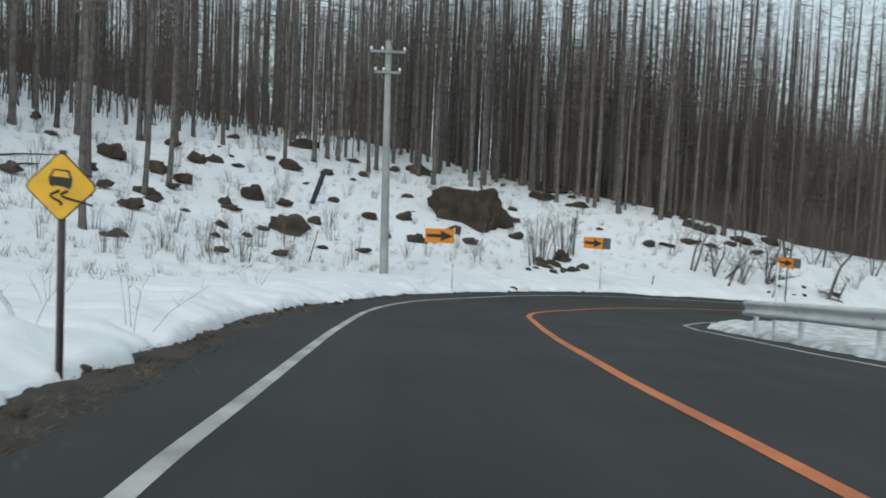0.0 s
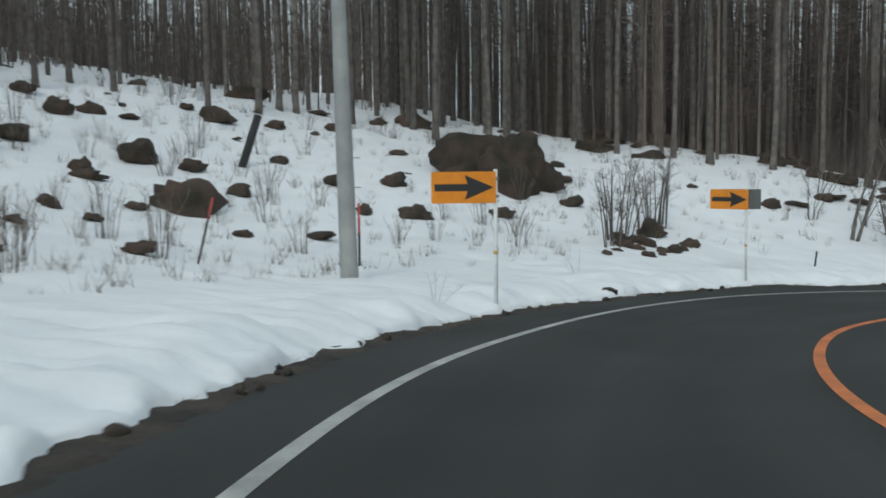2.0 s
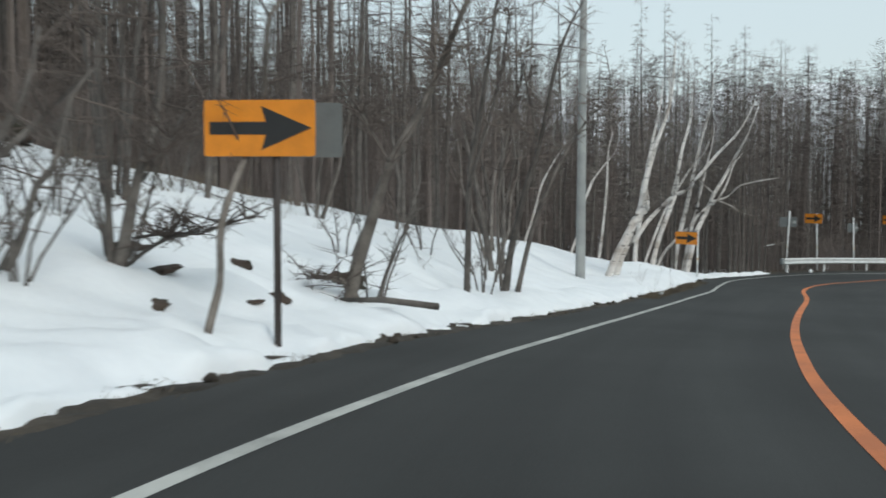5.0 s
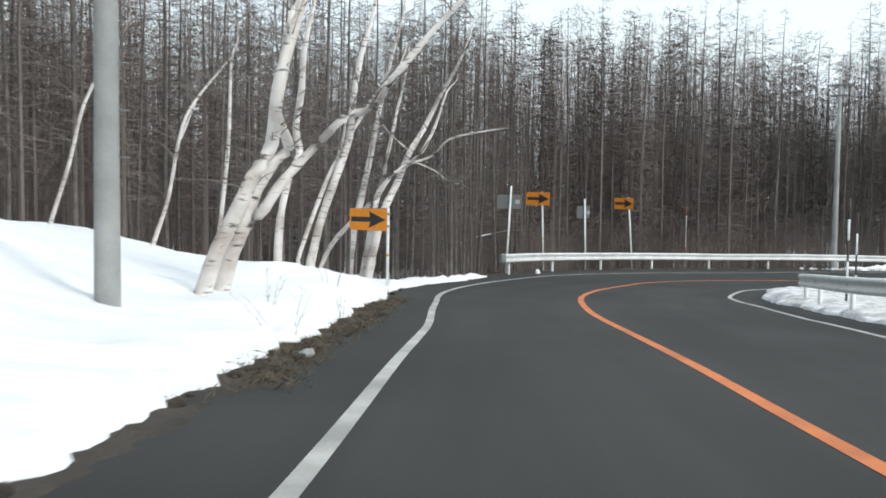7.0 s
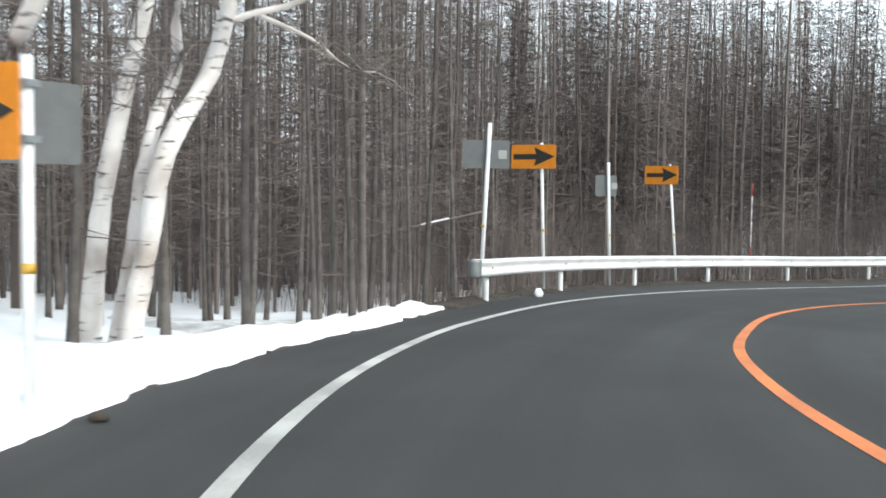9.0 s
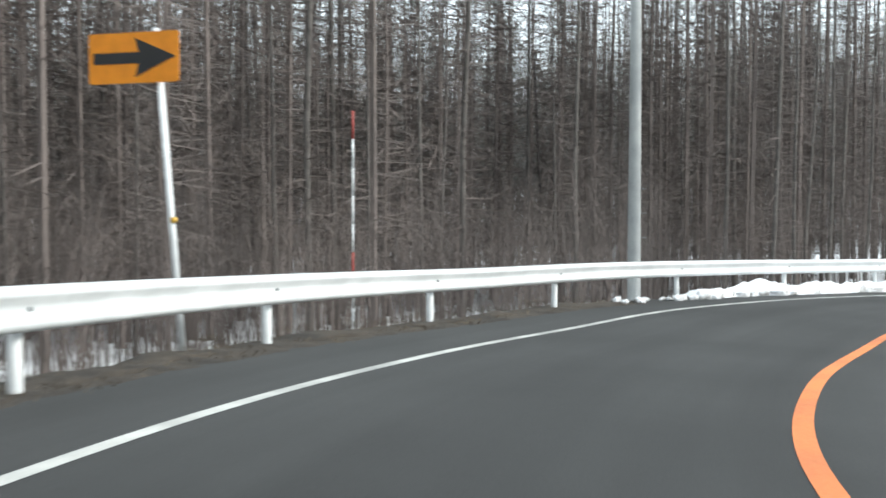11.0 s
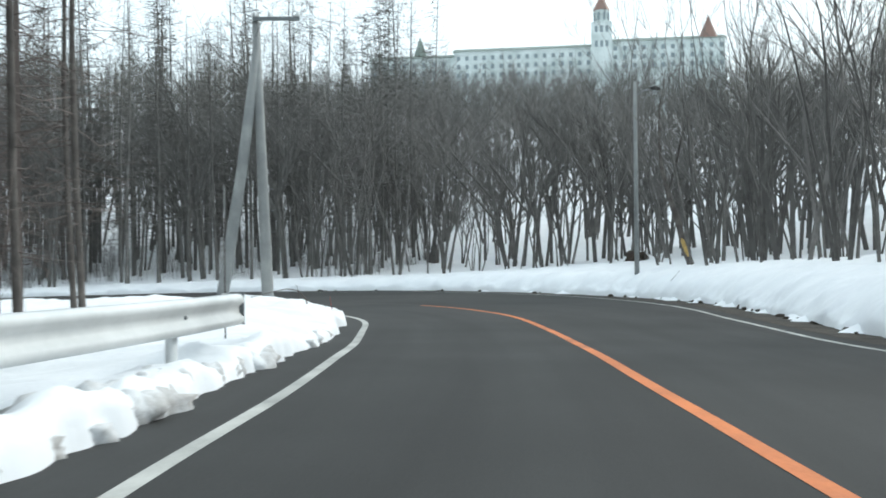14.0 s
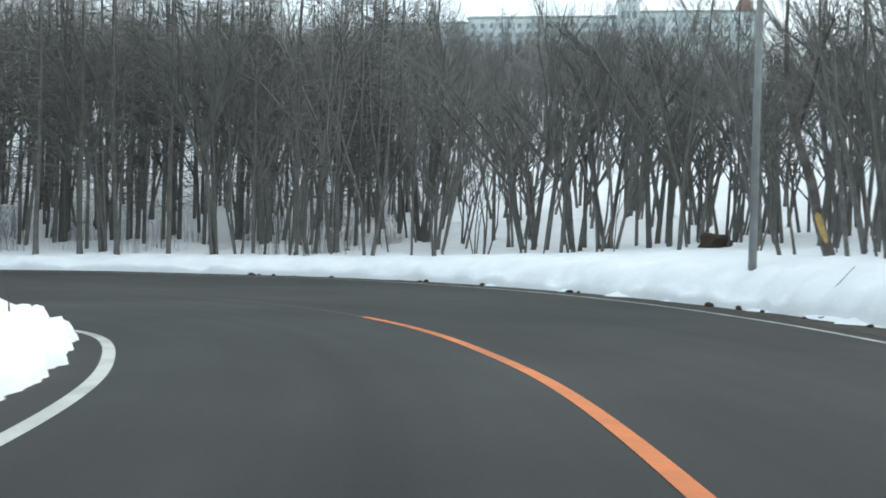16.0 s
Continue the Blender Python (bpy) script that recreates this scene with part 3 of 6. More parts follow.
def forked(rng, h, r, stems, mat, twig_mat, lean=0.25, name="broadleaf_tree", depth=3):
    """A bare broadleaf tree: one or several stems that fork into limbs and twigs."""
    stem, crown = Shape(), Shape()

    def grow(shape, p, d, n, rad, level):
        q = p + d * n * 0.5 + Vector((rng.uniform(-1, 1), rng.uniform(-1, 1), 0)) * n * 0.05
        s = p + d * n + Vector((rng.uniform(-1, 1), rng.uniform(-1, 1), 0.3)) * n * 0.09
        shape.tube([p, q, s], [rad, rad * 0.85, rad * 0.62], 6 if level == 0 else (4 if rad > 0.015 else 3), False)
        if level >= depth:
            for _ in range(5):
                v = (d + Vector((rng.uniform(-1, 1), rng.uniform(-1, 1), rng.uniform(-0.3, 0.8))) * 0.8).normalized()
                w = p.lerp(s, rng.uniform(0.2, 1))
                crown.spike(w, w + v * n * rng.uniform(0.4, 0.9), 0.008)
            return
        for k in range(rng.choice((2, 3, 3))):
            v = (d + Vector((rng.uniform(-1, 1), rng.uniform(-1, 1), rng.uniform(-0.2, 0.5))) * 0.55).normalized()
            start = s if k == 0 else q.lerp(s, rng.random())
            if k == 0:
                v = (d * 1.6 + v).normalized()
            grow(stem if k == 0 and level == 0 else crown, start, v, n * rng.uniform(0.55, 0.8), rad * (0.6 if k == 0 else rng.uniform(0.28, 0.5)), level + 1)

    for k in range(stems):
        a = 2 * math.pi * (k + rng.random() * 0.7) / stems
        d = Vector((math.cos(a) * lean, math.sin(a) * lean, 1)).normalized()
        base = Vector((math.cos(a), math.sin(a), 0)) * (0.18 * (stems > 1)) + Vector((0, 0, -0.4))
        rad = r * rng.uniform(0.7, 1.1)
        stem.tube([base, base + Vector((0, 0, 0.45))], [rad * 1.35, rad * 1.05], 6)
        grow(stem, base + Vector((0, 0, 0.42)), d, h * rng.uniform(0.36, 0.46), rad, 0)
    e = holder(name)
    part("trunk", stem, mat, e)
    part("crown", crown, twig_mat, e)
    return e


def scatter(rng, count, box, near, gap, keep):
    """Places in a box of the plan at least gap apart for which keep(run, outside) holds."""
    got, cell = [], {}
    n = count * 12
    xs = np.array([rng.uniform(box[0], box[1]) for _ in range(n)])
    ys = np.array([rng.uniform(box[2], box[3]) for _ in range(n)])
    s, off, _, _ = place_on_plan(xs, ys)
    e = np.where(off < 0, -off - snow_left(s), off - snow_right(s))
    order = np.argsort(e) if near else np.arange(n)
    for i in order:
        if len(got) >= count:
            break
        if not keep(s[i], off[i], e[i]):
            continue
        c = (int(xs[i] // gap), int(ys[i] // gap))
        if any((xs[i] - q[0]) ** 2 + (ys[i] - q[1]) ** 2 < gap * gap for a in (-1, 0, 1) for b in (-1, 0, 1) for q in cell.get((c[0] + a, c[1] + b), ())):
            continue
        cell.setdefault(c, []).append((xs[i], ys[i]))
        got.append((xs[i], ys[i]))
    return got


def plant(kinds, places, rng, label, group, category="tree", lo=0.85, hi=1.15, sink=0.0):
    used = set()
    zs = land([p[0] for p in places], [p[1] for p in places])[0] if places else []
    for (x, y), z in zip(places, zs):
        k = rng.randrange(len(kinds))
        m = pose(x, y, z - sink, rng.uniform(-1.5, 1.5), rng.uniform(-1.5, 1.5), rng.uniform(0, 360))
        size = rng.uniform(lo, hi)
        if k not in used:
            used.add(k)
            ob = kinds[k]
            ob.matrix_basis = m @ Matrix.Scale(size, 4)
        else:
            ob = copy_thing(kinds[k], m)
            ob.scale = (size, size, size)
        tagged(ob, label, category, group)
    for k, ob in enumerate(kinds):
        if k not in used:
            for c in ob.children:
                bpy.data.objects.remove(c)
            bpy.data.objects.remove(ob)


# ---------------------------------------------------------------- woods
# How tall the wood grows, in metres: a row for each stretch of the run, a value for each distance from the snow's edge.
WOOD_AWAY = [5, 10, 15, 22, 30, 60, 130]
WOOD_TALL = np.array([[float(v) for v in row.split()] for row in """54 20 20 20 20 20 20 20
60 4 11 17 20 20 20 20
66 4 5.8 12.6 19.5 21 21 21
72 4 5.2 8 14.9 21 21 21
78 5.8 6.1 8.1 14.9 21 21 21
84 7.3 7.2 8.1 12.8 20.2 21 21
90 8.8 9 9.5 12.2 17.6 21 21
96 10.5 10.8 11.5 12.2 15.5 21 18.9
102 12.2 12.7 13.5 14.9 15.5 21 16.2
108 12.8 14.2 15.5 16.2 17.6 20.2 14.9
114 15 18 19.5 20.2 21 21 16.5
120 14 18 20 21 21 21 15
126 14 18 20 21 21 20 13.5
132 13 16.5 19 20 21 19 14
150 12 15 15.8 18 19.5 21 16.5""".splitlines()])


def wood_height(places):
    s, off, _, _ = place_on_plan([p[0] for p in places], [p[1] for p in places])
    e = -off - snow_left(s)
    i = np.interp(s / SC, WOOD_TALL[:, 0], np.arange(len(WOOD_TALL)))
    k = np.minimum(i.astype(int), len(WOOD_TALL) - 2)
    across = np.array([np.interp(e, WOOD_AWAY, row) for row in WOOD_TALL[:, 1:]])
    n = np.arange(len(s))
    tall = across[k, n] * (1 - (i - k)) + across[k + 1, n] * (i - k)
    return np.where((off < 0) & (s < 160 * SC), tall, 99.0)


def stamp(mesh_data, places, rng, lo=0.85, hi=1.15, free=False):
    """Copies of one mesh at many places, as one list of points and faces."""
    v = np.array(mesh_data.v)
    nv = len(v)
    out_v, out_f = [], []
    zs = land([p[0] for p in places], [p[1] for p in places])[0]
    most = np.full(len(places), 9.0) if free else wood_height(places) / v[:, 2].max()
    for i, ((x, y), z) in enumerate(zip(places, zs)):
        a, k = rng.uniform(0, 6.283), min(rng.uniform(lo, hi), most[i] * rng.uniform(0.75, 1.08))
        c, s = math.cos(a) * k, math.sin(a) * k
        out_v.append(np.stack([v[:, 0] * c - v[:, 1] * s + x, v[:, 0] * s + v[:, 1] * c + y, v[:, 2] * k + z], 1))
        out_f += [tuple(q + i * nv for q in f) for f in mesh_data.f]
    sh = Shape()
    sh.v, sh.f = np.concatenate(out_v).tolist(), out_f
    return sh


def simple_tree(rng, h, r, bare, spread, twigs, width):
    """Trunk and crown of a tree deep in the wood."""
    sh = Shape().tube([(0, 0, -0.8), (rng.uniform(-.1, .1), rng.uniform(-.1, .1), h * 0.5), (rng.uniform(-.3, .3), rng.uniform(-.3, .3), h)], [r * 1.2, r * 0.8, 0.01], 4, False)
    for _ in range(twigs):
        u = rng.random() ** 0.9
        z = h * (bare + (1 - bare) * u)
        a = rng.uniform(0, 6.283)
        n = spread * (1 - 0.6 * u) * rng.uniform(0.5, 1.1)
        st = rng.uniform(0, 0.5)
        d = Vector((math.cos(a), math.sin(a), 0)) * n
        if rng.random() < 0.3:
            sh.blade(d * 0.0 + Vector((0, 0, z)), d + Vector((0, 0, z + rng.uniform(-0.3, 0.3) * n)), width * 1.5)
        else:
            q = d * (st + 0.3)
            sh.blade(q + Vector((0, 0, z)), q + Vector((rng.uniform(-.5, .5) * n, rng.uniform(-.5, .5) * n, z + rng.uniform(-0.5, 0.6) * n)), width)
    return sh


def broad_tree(rng, h, r, width):
    """A bare broadleaf tree deep in the wood: a short stem, rising limbs and a round head of twigs."""
    sh = Shape()

    def limb(p, d, n, w, level):
        q = p + d * n
        sh.tube([p, q], [w, w * 0.6], 3, False)
        for _ in range(3 if level < 2 else 15):
            v = (d + Vector((rng.uniform(-1, 1), rng.uniform(-1, 1), rng.uniform(-0.25, 0.45))) * 0.75).normalized()
            at = p.lerp(q, rng.uniform(0.5, 1.0) if level < 2 else rng.uniform(0.1, 1.0))
            if level < 2:
                limb(at, v, n * rng.uniform(0.5, 0.75), max(w * 0.5, width * 0.9), level + 1)
            else:
                sh.blade(at, at + v * n * rng.uniform(0.5, 1.3), width)

    for _ in range(rng.choice((1, 1, 2, 3))):
        limb(Vector((rng.uniform(-.4, .4), rng.uniform(-.4, .4), -0.6)), Vector((rng.uniform(-.2, .2), rng.uniform(-.2, .2), 1)).normalized(), h * rng.uniform(0.36, 0.46), r, 0)
    return sh


def brush(rng, h, stems, width):
    """A thicket of thin upright shoots."""
    sh = Shape()
    for _ in range(stems):
        a, n = rng.uniform(0, 6.283), rng.uniform(0, 1.3)
        p = Vector((math.cos(a) * n, math.sin(a) * n, -0.2))
        top = p + Vector((rng.uniform(-.6, .6), rng.uniform(-.6, .6), h * rng.uniform(0.5, 1.1)))
        sh.blade(p, top, width)
        for _ in range(7):
            q = p.lerp(top, rng.uniform(0.3, 0.9))
            sh.blade(q, q + Vector((rng.uniform(-.5, .5), rng.uniform(-.5, .5), rng.uniform(0.1, 0.8))), width * 0.6)
    return sh


def wood(name, shapes, places, rng, mat, label, lo=0.8, hi=1.2, free=False):
    for k, sh in enumerate(shapes):
        mine = places[k::len(shapes)]
        if mine:
            tagged(part(name, stamp(sh, mine, rng, lo, hi, free), mat, smooth=False), label, "woodland", kind="stuff")


rng = random.Random(7)
tall = [larch(rng, rng.uniform(19, 23), rng.uniform(0.13, 0.18), 0.40, 60, 2.2, BARK, TWIG) for _ in range(6)]
front = [(-5.3, 51.9), (-4.5, 55.9), (-7.9, 51.4), (-6.2, 39.4), (1.7, 67.4), (4.8, 74.3), (11.5, 75.3), (15.4, 85.1), (20, 81.9), (43.2, 147.4), (27.2, 72.9), (28.3, 68.9),
         (23.7, 70.9), (-6.6, 64.3), (-11, 60.8), (-4.2, 69.8), (24.5, 68.4), (29.3, 67), (31.2, 66.2), (19.5, 72.7), (27.2, 67.6), (23, 69.2)]
hill = front + scatter(rng, 330, (-62, 66, 30, 128), True, 2.5, lambda s, off, e: off < 0 and s < 70 * SC and np.interp(s, [30, 40, 50, 60, 75], [22, 26, 27, 22, 17]) < e < 70)
plant(tall, hill[:72], rng, "tall bare larch with a straight grey-brown trunk", "larches on the hillside")
deep = [simple_tree(rng, rng.uniform(17, 22), rng.uniform(0.11, 0.16), 0.40, 2.3, 260, 0.013) for _ in range(5)]
wood("larch_wood", deep, hill[72:], rng, BARK, "dense bare larch wood on a snowy slope")
back = scatter(rng, 920, (-150, 110, 40, 220), False, 3.2, lambda s, off, e: off < 0 and s < 84 * SC and 55 < e < 150)
wide = [simple_tree(rng, rng.uniform(17, 22), rng.uniform(0.13, 0.18), 0.24, 2.4, 200, 0.034) for _ in range(4)]
wood("larch_wood", wide, back, rng, TWIG, "dark bare larch wood on a far slope")

rise = scatter(random.Random(70), 170, (10, 90, 60, 160), True, 2.0, lambda s, off, e: off < 0 and 54 * SC < s < 86 * SC and 22 < e < 85)
wood("larch_wood", [simple_tree(random.Random(72 + k), 20, 0.15, 0.30, 2.2, 340, 0.016) for k in range(4)], rise, random.Random(71), BARK, "dense bare larch wood on a snowy slope", 0.9, 1.2)

crest = scatter(random.Random(75), 95, (40, 82, 86, 122), False, 2.6, lambda s, off, e: off < 0 and 26 < e < 62)
wood("larch_wood", [simple_tree(random.Random(76 + k), 28, 0.16, 0.25, 2.4, 330, 0.02) for k in range(3)], crest, random.Random(77), BARK, "tall bare larches on the crest of the slope", 0.85, 1.1, True)

edge_wood = [larch(rng, rng.uniform(13, 16), rng.uniform(0.07, 0.11), 0.30, 60, 1.9, BARK, TWIG, 5) for _ in range(5)]
spots = scatter(rng, 480, (22, 110, 52, 130), True, 1.9, lambda s, off, e: off < 0 and 58 * SC < s < 108 * SC and np.interp(s / SC, [58, 70, 78, 84], [19, 18, 12, 9]) < e < 60)
plant(edge_wood, spots[:54:3], rng, "bare larch with thin reddish boughs", "larches behind the snow bank")
mid = [simple_tree(rng, rng.uniform(11, 14), rng.uniform(0.07, 0.10), 0.16, 2.2, 420, 0.015) for _ in range(5)]
wood("larch_wood", mid, spots[1:54:3] + spots[2:54:3] + spots[54:], rng, RED_TWIG, "dense reddish-brown larch wood")

spur = [larch(random.Random(90 + k), 18 + k * 0.6, 0.09 + 0.008 * k, 0.30, 70, 1.9, BARK, TWIG, 5) for k in range(5)]
spur_places = scatter(random.Random(95), 80, (20, 70, 58, 96), False, 1.9, lambda s, off, e: off < 0 and 57 * SC < s < 80 * SC and np.interp(s / SC, [57, 70, 80], [16, 15, 9]) < e < 30)
plant(spur, spur_places[:36], random.Random(96),
      "tall bare larch with short level boughs", "larches at the foot of the spur", lo=0.8, hi=1.1)
wood("larch_wood", [simple_tree(random.Random(140 + k), 18, 0.10, 0.28, 1.9, 300, 0.013) for k in range(3)], spur_places[36:], random.Random(97), TWIG, "tall bare larches at the foot of the spur", free=True)
bankside = [larch(random.Random(100 + k), 13.5, 0.07 + 0.008 * k, 0.34, 74, 1.9, BARK, RED_TWIG, 6) for k in range(4)]
bank_places = scatter(random.Random(105), 84, (40, 112, 52, 106), False, 2.2, lambda s, off, e: off < 0 and 76 * SC < s < 106 * SC and 9 < e < 30)
plant(bankside, bank_places[:40], random.Random(106),
      "slim bare larch with a reddish open crown", "larches behind the birches", lo=0.75, hi=1.15)
wood("larch_wood", [simple_tree(random.Random(150 + k), 13.5, 0.08, 0.25, 2.0, 340, 0.012) for k in range(3)], bank_places[40:], random.Random(107), RED_TWIG, "slim bare larches behind the birches", free=True)

thin = [larch(rng, rng.uniform(11, 13.5), rng.uniform(0.055, 0.085), 0.22, 70, 1.6, BARK, RED_TWIG, 4) for _ in range(6)]
slim = scatter(rng, 800, (66, 190, -10, 140), True, 1.75, lambda s, off, e: off < 0 and 98 * SC < s < 158 * SC and np.interp(s / SC, [98, 112, 121], [2.4, 3.0, 9.0]) < e < 55 and not (s > 146 * SC and e < 10))
plant(thin, slim[:52], rng, "slender bare larch with a thin grey-brown trunk", "slender larches below the guard rail")
lofty = [larch(random.Random(110 + k), 16 + k * 0.5, 0.07 + 0.008 * k, 0.16, 80, 1.9, BARK, RED_TWIG, 5) for k in range(5)]
lofty_places = scatter(random.Random(115), 110, (84, 150, 8, 82), False, 2.1, lambda s, off, e: off < 0 and 116 * SC < s < 160 * SC and np.interp(s / SC, [116, 140, 160], [7.5, 8.0, 9.0]) < e < 26)
plant(lofty, lofty_places[:36], random.Random(116),
      "tall slender larch with drooping reddish boughs", "tall larches below the guard rail", lo=0.85, hi=1.15)
wood("larch_wood", [simple_tree(random.Random(160 + k), 17, 0.085, 0.10, 2.2, 520, 0.013) for k in range(4)], lofty_places[36:], random.Random(117), RED_TWIG, "tall slender larches below the guard rail", 0.85, 1.12, True)
low = [simple_tree(rng, rng.uniform(13, 16), rng.uniform(0.06, 0.085), 0.10, 2.4, 490, 0.0165) for _ in range(6)]
wood("larch_wood", low, slim[52:], rng, RED_TWIG, "dense reddish-brown larch wood below the road")
corner = scatter(random.Random(191), 64, (109, 138, 20, 50), True, 1.5, lambda s, off, e: off < 0 and e > 3.2 and 137 * SC < s < 162 * SC)
corner = [q for q in corner if (q[0] - 105.8) * 0.65 + (q[1] - 36.7) * 0.76 > 1.2 and (q[0] - 107.6) * 0.66 + (q[1] - 32.7) * 0.75 > 1.5]
edge_thin = [larch(random.Random(192 + k), 15 + k * 0.5, 0.055 + 0.008 * k, 0.12, 84, 1.7, BARK, RED_TWIG, 5) for k in range(4)]
plant(edge_thin, corner[:14], random.Random(197), "slender bare larch standing close behind the rail", "larches behind the rail's end")
wood("larch_wood", [simple_tree(random.Random(200 + k), 17, 0.08, 0.06, 2.2, 560, 0.013) for k in range(3)], corner[14:], random.Random(203), RED_TWIG, "dense dark larches behind the rail's end", 0.9, 1.15, True)
verge_thin = [larch(random.Random(210 + k), 10 + k, 0.038 + 0.006 * k, 0.25, 54, 1.3, BARK, RED_TWIG, 4) for k in range(4)]
plant(verge_thin, [(75.3, 64.1), (76.0, 64.25), (76.75, 64.0), (77.3, 63.95), (77.7, 64.6), (78.4, 63.75), (79.2, 63.7), (79.1, 64.5), (80.2, 63.6), (82.9, 69.2)], random.Random(215), "slender bare larch close to the road's edge", "slender larches at the road's edge")
valley = scatter(rng, 800, (50, 270, -50, 210), False, 3.2, lambda s, off, e: off < 0 and s > 70 * SC and 40 < e < 170)
wood("larch_wood", [simple_tree(rng, rng.uniform(9, 12), 0.11, 0.03, 3.2, 330, 0.028) for _ in range(5)], valley, rng, TWIG, "dark bare wood across the valley")

far_side = [larch(rng, rng.uniform(12, 16), rng.uniform(0.08, 0.13), 0.2, 80, 1.7, GREY_BARK, GREY_TWIG, 5) for _ in range(4)]
row = scatter(rng, 520, (100, 200, -70, 70), True, 1.7, lambda s, off, e: 3.2 < e < 40 and ((off > 0 and s > 178 * SC) or (off < 0 and s > 166 * SC and e > 16)))
plant(far_side, row[:22], rng, "slender bare larch at the edge of the snow", "larches behind the far snow bank")
wood("larch_wood", low[:3] + [broad_tree(random.Random(130 + k), 13, 0.10, 0.011) for k in range(3)], row[22:], rng, DARK_TWIG, "dense dark larch wood behind the snow bank", 0.95, 1.42)
fill = [simple_tree(rng, rng.uniform(9.5, 13), rng.uniform(0.08, 0.13), 0.12, 2.6, 420, 0.013) for _ in range(5)]
close = scatter(rng, 460, (95, 215, -95, 60), False, 2.2, lambda s, off, e: 9 < e < 75 and ((off > 0 and s > 178 * SC) or (off < 0 and s > 168 * SC and e > 18)))
wood("larch_wood", fill[:3] + [broad_tree(random.Random(120 + k), 13, 0.11, 0.012) for k in range(4)], close, rng, DARK_TWIG, "dense dark grey wood on the slope beyond the bend", 0.9, 1.35)
lower = scatter(rng, 420, (90, 170, -10, 90), False, 1.8, lambda s, off, e: off < 0 and 118 * SC < s < 160 * SC and 11 < e < 60)
wood("larch_wood", low, lower, rng, RED_TWIG, "dense reddish-brown larch wood below the road")
bushy = [forked(rng, rng.uniform(7, 10), rng.uniform(0.055, 0.09), rng.choice((1, 2, 3)), GREY_BARK, GREY_TWIG, 0.22) for _ in range(5)]
bend = scatter(rng, 200, (85, 140, -60, 20), True, 1.5, lambda s, off, e: off > 0 and 3.0 < e < 40 and 148 * SC < s < 184 * SC and noise.noise((s * 0.22, e * 0.18, 9.0)) > -0.08)
plant(bushy, bend[:60], rng, "bare broadleaf tree with several dark stems in snow", "bare trees behind the far snow bank", lo=0.55, hi=1.38)
scrub = [broad_tree(rng, rng.uniform(9, 13), rng.uniform(0.08, 0.13), 0.009) for _ in range(5)]
bend += scatter(random.Random(171), 70, (85, 140, -60, 20), False, 1.6, lambda s, off, e: off > 0 and 7 < e < 34 and 146 * SC < s < 178 * SC)
bend += scatter(random.Random(172), 60, (70, 125, -50, 25), False, 1.6, lambda s, off, e: off > 0 and 6 < e < 40 and 140 * SC < s < 158 * SC)
wood("bare_wood", scrub, bend[60:], rng, GREY_TWIG, "bare broadleaf wood in snow", 0.6, 1.4)
slope = scatter(rng, 580, (20, 260, -150, 20), False, 2.6, lambda s, off, e: off > 0 and s > 140 * SC and 30 < e < 120 and noise.noise((s * 0.11, e * 0.09, 4.0)) > -0.05)
slope += scatter(rng, 300, (-60, 330, -330, -60), False, 6.5, lambda s, off, e: off > 0 and s > 140 * SC and 115 < e < 260)
wood("bare_wood", [broad_tree(rng, rng.uniform(11, 15), rng.uniform(0.10, 0.16), 0.013) for _ in range(6)], slope, rng, GREY_TWIG, "bare broadleaf wood climbing a snowy slope", 0.55, 1.2)

thicket = [brush(rng, rng.uniform(3, 5.5), 32, 0.011) for _ in range(4)]
under = scatter(rng, 330, (18, 110, 50, 110), True, 1.3, lambda s, off, e: off < 0 and 60 * SC < s < 104 * SC and np.interp(s / SC, [60, 70, 78, 84], [22, 20, 13, 11]) < e < 36)
wood("undergrowth", thicket, under, rng, RED_TWIG, "reddish thicket of bare shoots")
behind = scatter(random.Random(221), 46, (24, 60, 58, 84), True, 1.2, lambda s, off, e: off < 0 and 65 * SC < s < 79 * SC and np.interp(s / SC, [65, 72, 79], [13.5, 11, 9]) < e < 22)
wood("undergrowth", thicket, behind, random.Random(222), RED_TWIG, "brown thicket of bare shoots behind the crest", 0.5, 0.9, True)
under = scatter(rng, 520, (70, 160, -5, 110), True, 1.4, lambda s, off, e: off < 0 and 113 * SC < s < 150 * SC and 4 < e < 34)
wood("undergrowth", thicket, under, rng, RED_TWIG, "reddish thicket of bare shoots below the rail")


under = scatter(rng, 170, (100, 200, -70, 60), True, 1.5, lambda s, off, e: 3.5 < e < 20 and ((off > 0 and s > 177 * SC) or (off < 0 and s > 170 * SC and e > 12)))
wood("undergrowth", thicket, under, rng, DARK_TWIG, "thicket of bare grey shoots behind the snow bank", 0.5, 1.0)


def coppice(rng, h, stems, width):
    """Low brushwood far up the slope, with few broad shoots."""
    sh = Shape()
    for _ in range(stems):
        p = Vector((rng.uniform(-1.8, 1.8), rng.uniform(-1.8, 1.8), -0.2))
        top = p + Vector((rng.uniform(-.7, .7), rng.uniform(-.7, .7), h * rng.uniform(0.5, 1.1)))
        sh.blade(p, top, width)
        for _ in range(5):
            q = p.lerp(top, rng.uniform(0.25, 0.9))
            sh.blade(q, q + Vector((rng.uniform(-.9, .9), rng.uniform(-.9, .9), rng.uniform(0.2, 1.1))), width * 0.7)
    return sh


above = scatter(random.Random(181), 1050, (-110, 45, 40, 170), False, 2.0, lambda s, off, e: off < 0 and s < 56 * SC and 31 < e < 110)
wood("undergrowth", [coppice(random.Random(182 + k), 5.5, 11, 0.04) for k in range(4)], above, random.Random(186), TWIG, "brown brushwood between the larches up the slope", 0.7, 1.3, True)


